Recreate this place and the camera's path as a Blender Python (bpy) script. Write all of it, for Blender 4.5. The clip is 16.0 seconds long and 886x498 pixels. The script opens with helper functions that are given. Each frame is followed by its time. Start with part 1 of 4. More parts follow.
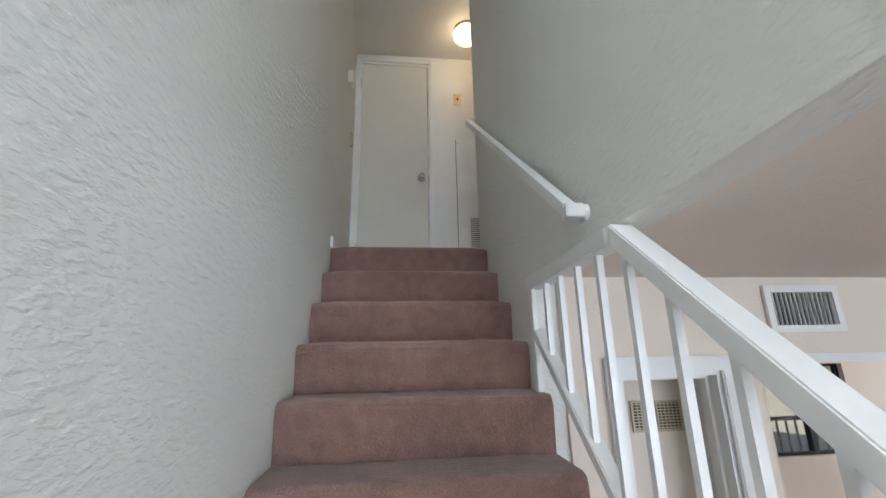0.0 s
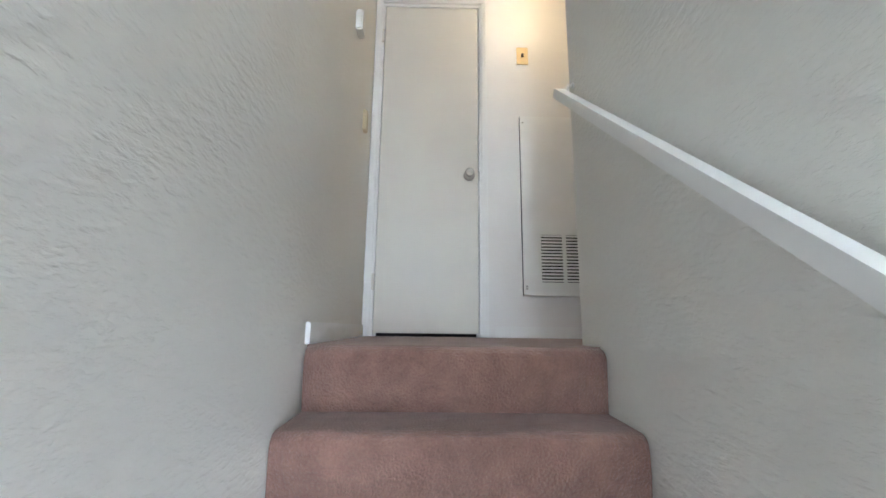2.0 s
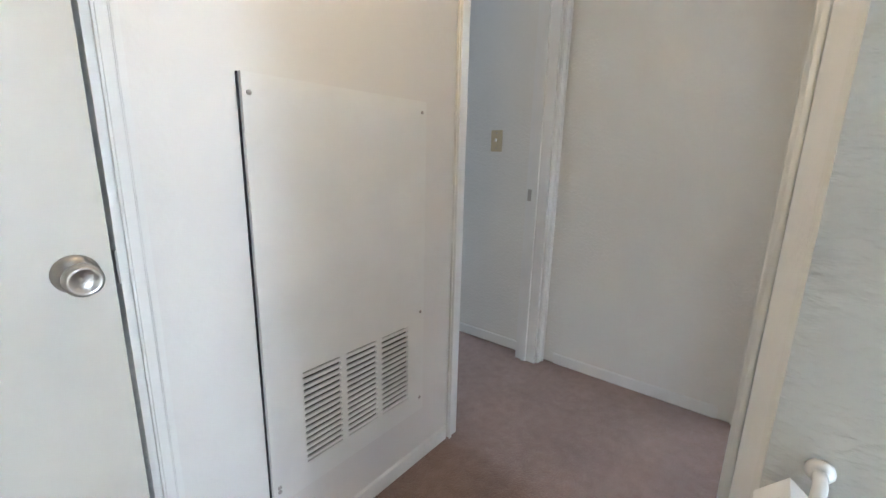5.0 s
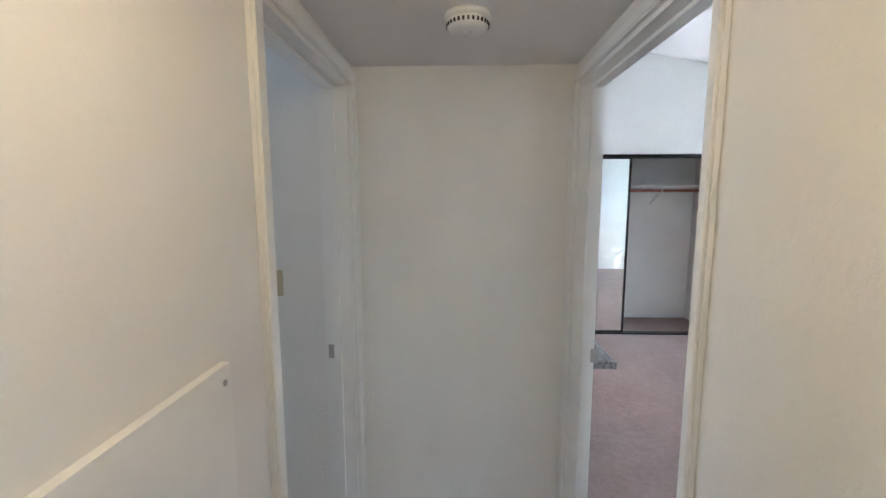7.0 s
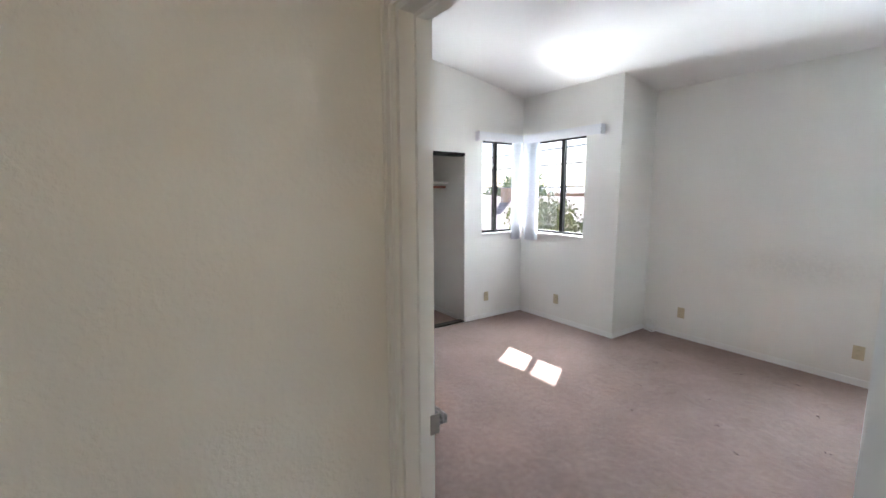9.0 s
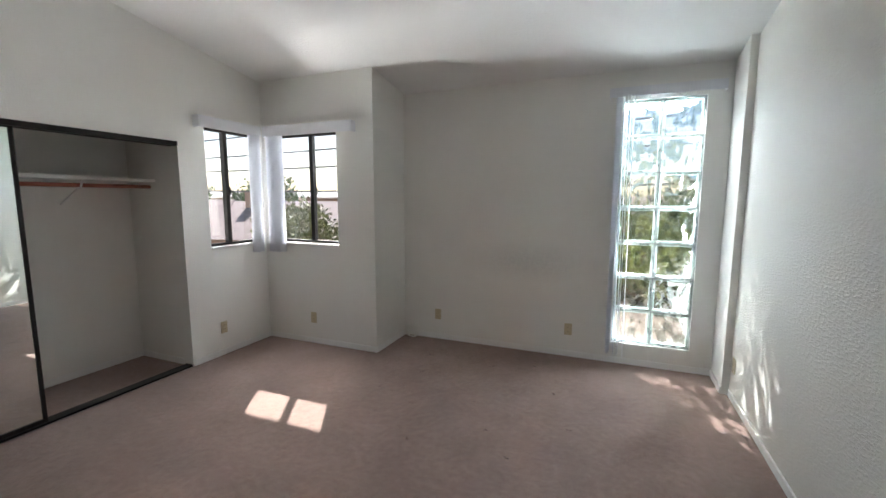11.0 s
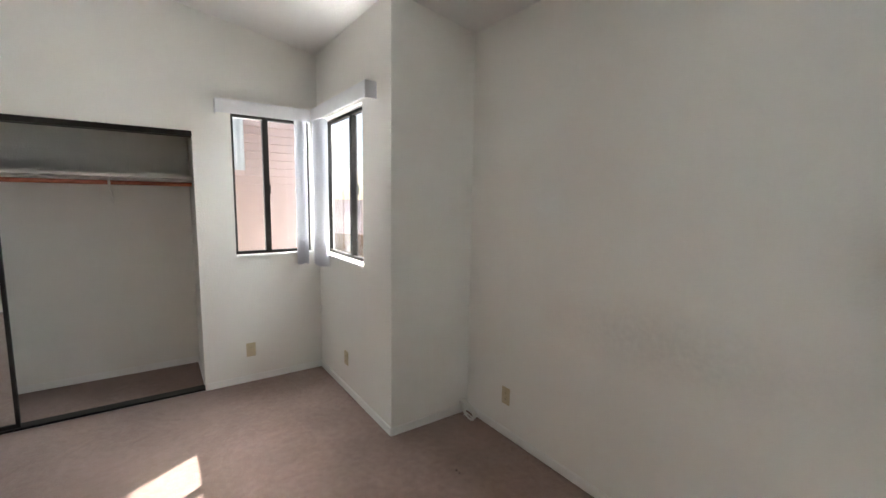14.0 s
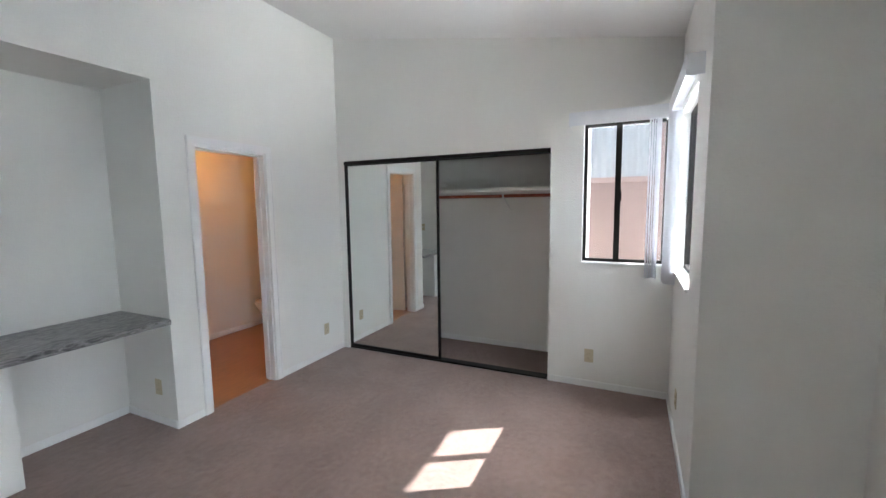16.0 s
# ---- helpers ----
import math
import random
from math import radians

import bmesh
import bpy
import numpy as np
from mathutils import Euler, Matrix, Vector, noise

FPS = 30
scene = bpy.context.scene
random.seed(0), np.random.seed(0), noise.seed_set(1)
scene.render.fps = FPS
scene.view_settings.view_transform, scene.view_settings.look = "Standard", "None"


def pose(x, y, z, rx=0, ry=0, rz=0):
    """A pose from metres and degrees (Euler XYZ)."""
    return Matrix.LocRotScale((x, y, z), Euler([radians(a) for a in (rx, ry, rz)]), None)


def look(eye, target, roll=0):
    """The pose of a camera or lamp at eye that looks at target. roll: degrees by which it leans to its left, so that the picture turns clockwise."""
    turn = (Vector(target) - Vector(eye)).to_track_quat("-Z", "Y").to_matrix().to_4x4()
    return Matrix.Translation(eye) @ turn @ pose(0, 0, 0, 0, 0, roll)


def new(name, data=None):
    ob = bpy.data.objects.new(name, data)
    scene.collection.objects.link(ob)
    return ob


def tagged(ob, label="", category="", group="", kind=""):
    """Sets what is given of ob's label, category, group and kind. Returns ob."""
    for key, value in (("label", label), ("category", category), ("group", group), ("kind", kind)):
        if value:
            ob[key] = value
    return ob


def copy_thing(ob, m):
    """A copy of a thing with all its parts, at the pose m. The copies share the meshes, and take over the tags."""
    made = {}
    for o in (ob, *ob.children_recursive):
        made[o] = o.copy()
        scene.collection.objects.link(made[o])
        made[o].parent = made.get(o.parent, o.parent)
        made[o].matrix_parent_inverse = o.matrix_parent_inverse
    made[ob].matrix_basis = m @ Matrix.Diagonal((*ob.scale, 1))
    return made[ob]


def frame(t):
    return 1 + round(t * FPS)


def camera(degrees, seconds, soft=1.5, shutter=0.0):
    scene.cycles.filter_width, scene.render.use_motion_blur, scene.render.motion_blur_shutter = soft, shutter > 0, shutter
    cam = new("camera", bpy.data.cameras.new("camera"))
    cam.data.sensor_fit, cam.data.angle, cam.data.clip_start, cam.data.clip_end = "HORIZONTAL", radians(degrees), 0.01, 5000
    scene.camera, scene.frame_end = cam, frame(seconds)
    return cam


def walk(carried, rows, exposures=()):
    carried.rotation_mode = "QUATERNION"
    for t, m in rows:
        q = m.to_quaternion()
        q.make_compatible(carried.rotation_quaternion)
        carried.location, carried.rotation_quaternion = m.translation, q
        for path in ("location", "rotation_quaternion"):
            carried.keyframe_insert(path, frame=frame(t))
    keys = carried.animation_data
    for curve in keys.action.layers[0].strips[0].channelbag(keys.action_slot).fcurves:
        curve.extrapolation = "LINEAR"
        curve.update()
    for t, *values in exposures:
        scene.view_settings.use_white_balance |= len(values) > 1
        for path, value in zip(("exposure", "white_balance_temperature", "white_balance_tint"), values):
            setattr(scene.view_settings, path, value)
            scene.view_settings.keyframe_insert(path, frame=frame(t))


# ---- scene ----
cam = camera(94.1, 16.0)
PATH = [
    (0, (-0.094, 0.044, -0.58), (0.121, 1.961, -0.053), -1.2),
    (0.5, (-0.087, 0.263, -0.411), (0.019, 2.156, 0.225), -1.0),
    (1, (-0.105, 0.47, -0.261), (-0.057, 2.378, 0.337), -1.1),
    (1.5, (-0.084, 0.701, -0.122), (-0.086, 2.637, 0.382), 0.5),
    (2, (-0.091, 0.979, 0.048), (-0.055, 2.943, 0.424), 0.7),
    (2.5, (-0.107, 1.237, 0.242), (0.051, 3.211, 0.521), 0.3),
    (3, (-0.108, 1.48, 0.443), (0.273, 3.435, 0.62), 0.2),
    (3.5, (-0.081, 1.742, 0.62), (0.596, 3.623, 0.561), 0.8),
    (4, (-0.095, 1.968, 0.797), (1.004, 3.611, 0.488), 1.4),
    (4.3, (-0.061, 2.073, 0.876), (1.17, 3.607, 0.514), 1.3),
    (4.5, (-0.055, 2.156, 0.969), (1.257, 3.607, 0.552), 1.3),
    (5, (-0.043, 2.331, 1.12), (1.487, 3.54, 0.674), 1.4),
    (7.4, (0.378, 2.842, 1.596), (2.363, 2.689, 1.399), -0.2),
    (7.5, (0.415, 2.855, 1.581), (2.396, 2.649, 1.395), -0.2),
    (8, (0.594, 2.906, 1.564), (2.523, 2.427, 1.345), -0.7),
    (8.5, (0.815, 2.893, 1.549), (2.627, 2.089, 1.29), -1.1),
    (9, (1.021, 2.82, 1.57), (2.649, 1.689, 1.305), -0.2),
    (9.5, (1.246, 2.78, 1.586), (2.565, 1.302, 1.314), -0.3),
    (10, (1.373, 2.725, 1.55), (2.357, 1.005, 1.279), -1.1),
    (10.2, (1.363, 2.685, 1.55), (2.24, 0.907, 1.286), -0.6),
    (12.5, (1.482, 1.124, 1.555), (2.176, -0.737, 1.321), 0.3),
    (13, (1.415, 0.691, 1.538), (2.366, -1.053, 1.308), 0.7),
    (13.5, (1.345, 0.325, 1.538), (2.63, -1.19, 1.308), 0.9),
    (14, (1.236, 0.04, 1.554), (2.868, -1.091, 1.319), 0.8),
    (14.5, (1.241, -0.205, 1.54), (3.141, -0.789, 1.322), 0.7),
    (15, (1.274, -0.432, 1.532), (3.263, -0.444, 1.326), -0.3),
    (15.2, (1.267, -0.528, 1.547), (3.246, -0.338, 1.33), -0.7),
    (15.5, (1.235, -0.677, 1.53), (3.172, -0.227, 1.317), -0.8),
    (16, (1.305, -0.865, 1.572), (3.109, -0.028, 1.36), -0.7),
]
EXPOSURES = [(0, 1.75, 5900, 10), (0.5, 1.95, 5900, 10), (2, 2.6, 5700, 10), (3.5, 2.9, 5700, 10), (5, 3.1, 5500, 10), (7.4, 2.85, 5400, 10), (8, 2.8, 5600, 10), (9.3, 2.65, 5900, 10), (10, 2.2, 6100, 10), (12.5, 1.7, 6400, 10), (13.3, 1.85, 6500, 10), (14, 2.2, 6500, 10), (15, 2.2, 6000, 10), (16, 2.1, 6000, 10)]
walk(cam, [(t, look(eye, target, roll)) for t, eye, target, roll in PATH], EXPOSURES)

# ---- world, sun, exposure ----
world = bpy.data.worlds.new("sky")
scene.world = world
world.use_nodes = True
wn = world.node_tree
sky = wn.nodes.new("ShaderNodeTexSky")
sky.sky_type = 'NISHITA'
sky.sun_disc = False
sky.sun_elevation = radians(41)
sky.sun_rotation = radians(149)
wn.links.new(sky.outputs[0], wn.nodes["Background"].inputs[0])
wn.nodes["Background"].inputs[1].default_value = 0.05

sun_data = bpy.data.lights.new("sun", 'SUN')
sun_data.energy, sun_data.angle, sun_data.color = 5.0, radians(0.5), (1.0, 0.95, 0.88)
new("sun", sun_data).matrix_world = look((0.62, -1.05, 1.07), (0, 0, 0))


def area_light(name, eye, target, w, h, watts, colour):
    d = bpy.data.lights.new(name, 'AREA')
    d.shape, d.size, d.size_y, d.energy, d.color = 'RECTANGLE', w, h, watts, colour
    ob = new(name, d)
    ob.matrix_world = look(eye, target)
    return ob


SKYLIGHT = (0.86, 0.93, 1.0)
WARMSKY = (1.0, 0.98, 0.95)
# lamps hidden outside the real openings, added to strengthen the skylight indoors
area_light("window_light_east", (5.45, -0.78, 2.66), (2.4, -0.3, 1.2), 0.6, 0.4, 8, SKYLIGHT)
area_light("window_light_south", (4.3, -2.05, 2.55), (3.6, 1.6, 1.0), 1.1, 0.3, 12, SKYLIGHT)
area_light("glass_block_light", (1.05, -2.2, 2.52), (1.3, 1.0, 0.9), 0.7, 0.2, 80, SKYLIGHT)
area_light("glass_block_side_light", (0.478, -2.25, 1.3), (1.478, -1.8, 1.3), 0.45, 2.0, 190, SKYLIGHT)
# added lamps stand in for daylight that sunlit roofs and ground below the openings throw up at the ceiling
area_light("bounce_light_south", (4.4, -3.6, 0.15), (3.6, 1.0, 1.9), 1.5, 0.8, 45, WARMSKY)
area_light("bounce_light_east", (7.4, -0.85, 0.15), (3.4, -0.4, 2.0), 1.0, 0.8, 65, WARMSKY)
# unseen fill lamp added to brighten the stairwell; no window is built here
area_light("stair_fill_light", (-0.05, -2.5, 0.9), (-0.05, 2, 0.6), 0.7, 1.0, 6.8, SKYLIGHT)
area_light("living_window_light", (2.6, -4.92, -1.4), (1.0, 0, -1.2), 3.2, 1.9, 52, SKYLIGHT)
# added fill lamps for study and dining room, against walls without windows
area_light("study_fill_light", (2.2, 6.9, 1.4), (1.6, 3, 1.2), 1.2, 1.2, 4, SKYLIGHT)
area_light("dining_fill_light", (5.9, 2.4, -1.3), (1.0, 2.2, -1.6), 1.4, 1.3, 12, SKYLIGHT)


def bulb(name, place, watts, colour, r):
    d = bpy.data.lights.new(name, 'POINT')
    d.energy, d.color, d.shadow_soft_size = watts, colour, r
    new(name, d).location = place


bulb("landing_bulb", (0.46, 2.86, 1.93), 0.36, (1.0, 0.68, 0.36), 0.06)
bulb("bathroom_bulb", (4.2, 3.2, 2.2), 2.4, (1.0, 0.42, 0.12), 0.08)


# ---- materials ----
def material(name, colour, rough=0.8, metal=0.0, vary=0.06, vscale=1.5, grain=(60, 0.15, 0.002), big=None, spec=0.5, island=False):
    m = bpy.data.materials.new(name)
    m.use_nodes = True
    nt = m.node_tree
    b = nt.nodes["Principled BSDF"]
    b.inputs["Roughness"].default_value = rough
    b.inputs["Metallic"].default_value = metal
    b.inputs["Specular IOR Level"].default_value = spec
    tc = nt.nodes.new("ShaderNodeTexCoord")
    out = None
    n1 = nt.nodes.new("ShaderNodeTexNoise")
    n1.inputs["Scale"].default_value, n1.inputs["Detail"].default_value = vscale, 5
    nt.links.new(tc.outputs["Object"], n1.inputs["Vector"])
    ramp = nt.nodes.new("ShaderNodeValToRGB")
    ramp.color_ramp.elements[0].position, ramp.color_ramp.elements[1].position = 0.3, 0.7
    ramp.color_ramp.elements[0].color = (*[c * (1 - vary) for c in colour], 1)
    ramp.color_ramp.elements[1].color = (*[min(1, c * (1 + vary)) for c in colour], 1)
    nt.links.new(n1.outputs["Fac"], ramp.inputs["Fac"])
    nt.links.new(ramp.outputs["Color"], b.inputs["Base Color"])
    scale, strength, dist = grain
    n2 = nt.nodes.new("ShaderNodeTexNoise")
    n2.inputs["Scale"].default_value, n2.inputs["Detail"].default_value = scale, 3
    nt.links.new(tc.outputs["Object"], n2.inputs["Vector"])
    bump = nt.nodes.new("ShaderNodeBump")
    bump.inputs["Strength"].default_value, bump.inputs["Distance"].default_value = strength, dist
    nt.links.new(n2.outputs["Fac"], bump.inputs["Height"])
    nt.links.new(bump.outputs["Normal"], b.inputs["Normal"])
    return m


def plaster(name, colour, strength=0.5, scale=55, stretch=(1, 1, 1)):
    """Painted drywall with an orange-peel and knock-down texture."""
    m = material(name, colour, 0.55, vary=0.025, vscale=0.9, spec=0.3)
    nt = m.node_tree
    tc = nt.nodes.new("ShaderNodeTexCoord")
    a = nt.nodes.new("ShaderNodeTexNoise")
    a.inputs["Scale"].default_value, a.inputs["Detail"].default_value, a.inputs["Roughness"].default_value = scale, 3, 0.55
    a.inputs["Distortion"].default_value = 0.15
    strokes = nt.nodes.new("ShaderNodeMapping")
    strokes.inputs["Scale"].default_value = stretch
    strokes.inputs["Rotation"].default_value = (0.35 if stretch[1] < 1 else 0, 0, 0)
    nt.links.new(tc.outputs["Object"], strokes.inputs["Vector"])
    nt.links.new(strokes.outputs[0], a.inputs["Vector"])
    r = nt.nodes.new("ShaderNodeValToRGB")
    r.color_ramp.elements[0].position, r.color_ramp.elements[1].position = 0.42, 0.72
    nt.links.new(a.outputs["Fac"], r.inputs["Fac"])
    bump = [n for n in nt.nodes if n.bl_idname == "ShaderNodeBump"][0]
    nt.links.new(r.outputs["Color"], bump.inputs["Height"])
    bump.inputs["Strength"].default_value, bump.inputs["Distance"].default_value = strength, 0.0022
    return m


def carpet(name, colour):
    m = material(name, colour, 0.97, vary=0.13, vscale=3.0, spec=0.05)
    nt = m.node_tree
    b = nt.nodes["Principled BSDF"]
    b.inputs["Sheen Weight"].default_value, b.inputs["Sheen Roughness"].default_value = 0.25, 0.6
    tc = nt.nodes.new("ShaderNodeTexCoord")
    fine = nt.nodes.new("ShaderNodeTexNoise")
    fine.inputs["Scale"].default_value, fine.inputs["Detail"].default_value = 170, 4
    nt.links.new(tc.outputs["Object"], fine.inputs["Vector"])
    mid = nt.nodes.new("ShaderNodeTexNoise")
    mid.inputs["Scale"].default_value, mid.inputs["Detail"].default_value = 22, 4
    nt.links.new(tc.outputs["Object"], mid.inputs["Vector"])
    mix = nt.nodes.new("ShaderNodeMath")
    mix.operation = 'ADD'
    nt.links.new(fine.outputs["Fac"], mix.inputs[0])
    nt.links.new(mid.outputs["Fac"], mix.inputs[1])
    tone = nt.nodes.new("ShaderNodeMapRange")
    tone.inputs["From Min"].default_value, tone.inputs["From Max"].default_value = 0.6, 1.4
    tone.inputs["To Min"].default_value, tone.inputs["To Max"].default_value = 0.76, 1.24
    nt.links.new(mix.outputs[0], tone.inputs["Value"])
    ramp = [n for n in nt.nodes if n.bl_idname == "ShaderNodeValToRGB"][0]
    mul = nt.nodes.new("ShaderNodeVectorMath")
    mul.operation = 'SCALE'
    nt.links.new(ramp.outputs["Color"], mul.inputs[0])
    nt.links.new(tone.outputs["Result"], mul.inputs["Scale"])
    nt.links.new(mul.outputs[0], b.inputs["Base Color"])
    bump = [n for n in nt.nodes if n.bl_idname == "ShaderNodeBump"][0]
    bump.inputs["Strength"].default_value, bump.inputs["Distance"].default_value = 0.8, 0.008
    nt.links.new(mix.outputs[0], bump.inputs["Height"])
    return m


def glass(name, rough=0.0, tint=(1, 1, 1)):
    m = bpy.data.materials.new(name)
    m.use_nodes = True
    b = m.node_tree.nodes["Principled BSDF"]
    b.inputs["Base Color"].default_value = (*tint, 1)
    b.inputs["Transmission Weight"].default_value, b.inputs["Roughness"].default_value, b.inputs["IOR"].default_value = 1.0, rough, 1.45
    return m


def glow(name, colour, strength):
    m = bpy.data.materials.new(name)
    m.use_nodes = True
    b = m.node_tree.nodes["Principled BSDF"]
    b.inputs["Base Color"].default_value = (0.9, 0.88, 0.82, 1)
    b.inputs["Emission Color"].default_value, b.inputs["Emission Strength"].default_value = (*colour, 1), strength
    return m


WALL = plaster("painted_wall", (0.80, 0.79, 0.75), 0.5, 75)
def scuffed(m, centre, size, dark):
    """A greasy scuff of furniture height on one wall."""
    nt = m.node_tree
    tc = nt.nodes.new("ShaderNodeTexCoord")
    mp = nt.nodes.new("ShaderNodeMapping")
    mp.inputs["Location"].default_value = [-c / k for c, k in zip(centre, size)]
    mp.inputs["Scale"].default_value = [1 / k for k in size]
    nt.links.new(tc.outputs["Object"], mp.inputs["Vector"])
    g = nt.nodes.new("ShaderNodeTexGradient")
    g.gradient_type = 'SPHERICAL'
    nt.links.new(mp.outputs[0], g.inputs["Vector"])
    n = nt.nodes.new("ShaderNodeTexNoise")
    n.inputs["Scale"].default_value, n.inputs["Detail"].default_value = 45, 6
    nt.links.new(tc.outputs["Object"], n.inputs["Vector"])
    mul = nt.nodes.new("ShaderNodeMath")
    mul.operation = 'MULTIPLY'
    nt.links.new(g.outputs["Fac"], mul.inputs[0])
    nt.links.new(n.outputs["Fac"], mul.inputs[1])
    tone = nt.nodes.new("ShaderNodeMapRange")
    tone.inputs["From Max"].default_value, tone.inputs["To Min"].default_value, tone.inputs["To Max"].default_value = 0.5, 1.0, dark
    nt.links.new(mul.outputs[0], tone.inputs["Value"])
    b = nt.nodes["Principled BSDF"]
    sc = nt.nodes.new("ShaderNodeVectorMath")
    sc.operation = 'SCALE'
    nt.links.new(b.inputs["Base Color"].links[0].from_socket, sc.inputs[0])
    nt.links.new(tone.outputs["Result"], sc.inputs["Scale"])
    nt.links.new(sc.outputs[0], b.inputs["Base Color"])
    return m


SCUFFED_WALL = scuffed(plaster("scuffed_wall", (0.80, 0.79, 0.75), 0.3, 90), (2.15, -1.79, 0.92), (0.75, 0.5, 0.22), 0.87)
STAIR_WALL = plaster("knockdown_wall", (0.78, 0.77, 0.72), 0.8, 85, (1, 0.4, 1))
SMOOTH = plaster("smooth_painted_wall", (0.80, 0.79, 0.77), 0.08, 60)
CREAM = plaster("cream_wall", (0.80, 0.71, 0.61), 0.25, 80)
CEIL = plaster("painted_ceiling", (0.80, 0.79, 0.77), 0.4, 50)
TRIM = material("gloss_white_trim", (0.82, 0.82, 0.80), 0.35, vary=0.03, vscale=6, grain=(40, 0.05, 0.001))
DOOR = material("painted_door", (0.66, 0.635, 0.575), 0.42, vary=0.03, vscale=2, grain=(90, 0.06, 0.001))
CARPET = carpet("mauve_brown_carpet", (0.26, 0.175, 0.145))
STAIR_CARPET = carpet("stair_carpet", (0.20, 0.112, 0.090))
STEEL = material("brushed_steel", (0.45, 0.43, 0.40), 0.3, 1.0, 0.1, 30, (200, 0.05, 0.0005))
BLACK = material("dark_bronze_frame", (0.014, 0.012, 0.011), 0.5, 0.0, 0.2, 12, (80, 0.1, 0.001), spec=0.25)
# near-black; also put in place of shade behind grilles and in gaps
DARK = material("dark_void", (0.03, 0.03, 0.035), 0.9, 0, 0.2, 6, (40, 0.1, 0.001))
ALMOND = material("almond_plastic", (0.55, 0.47, 0.31), 0.4, 0, 0.04, 30, (60, 0.05, 0.0005))
WHITE_PLASTIC = material("white_plastic", (0.8, 0.79, 0.76), 0.4, 0, 0.03, 20, (60, 0.05, 0.0005))
VINYL = material("blind_vinyl", (0.74, 0.75, 0.78), 0.45, 0, 0.03, 8, (50, 0.06, 0.001))
RODWOOD = material("stained_rod", (0.28, 0.07, 0.03), 0.4, 0, 0.25, 9, (70, 0.2, 0.001))
SHELF = material("white_shelf", (0.78, 0.77, 0.74), 0.5, 0, 0.05, 6, (50, 0.1, 0.001))
PORCELAIN = material("porcelain", (0.82, 0.79, 0.73), 0.12, 0, 0.02, 4, (10, 0.02, 0.001))
MORTAR = material("pale_grey_mortar", (0.42, 0.45, 0.44), 0.8, 0, 0.1, 30, (120, 0.4, 0.002))
CABLE = material("white_cable", (0.78, 0.77, 0.73), 0.5, 0, 0.04, 20, (60, 0.1, 0.0005))
PANE = glass("window_glass")
EDGE = material("pressed_glass_edge", (0.80, 0.84, 0.82), 0.5, 0, 0.06, 20, (60, 0.2, 0.001))
_t = EDGE.node_tree
_d, _m = _t.nodes.new("ShaderNodeBsdfTranslucent"), _t.nodes.new("ShaderNodeMixShader")
_d.inputs["Color"].default_value = (0.85, 0.92, 0.88, 1)
_m.inputs["Fac"].default_value = 0.3
_t.links.new(_t.nodes["Principled BSDF"].outputs[0], _m.inputs[1])
_t.links.new(_d.outputs[0], _m.inputs[2])
_t.links.new(_m.outputs[0], _t.nodes["Material Output"].inputs["Surface"])
BLOCKGLASS = glass("block_glass", 0.02, (0.72, 0.77, 0.76))
LAMPGLASS = glow("lit_lamp_glass", (1.0, 0.72, 0.38), 1.5)
MIRROR = bpy.data.materials.new("mirror")
MIRROR.use_nodes = True
_b = MIRROR.node_tree.nodes["Principled BSDF"]
_b.inputs["Base Color"].default_value, _b.inputs["Metallic"].default_value, _b.inputs["Roughness"].default_value = (0.86, 0.89, 0.87, 1), 1.0, 0.0


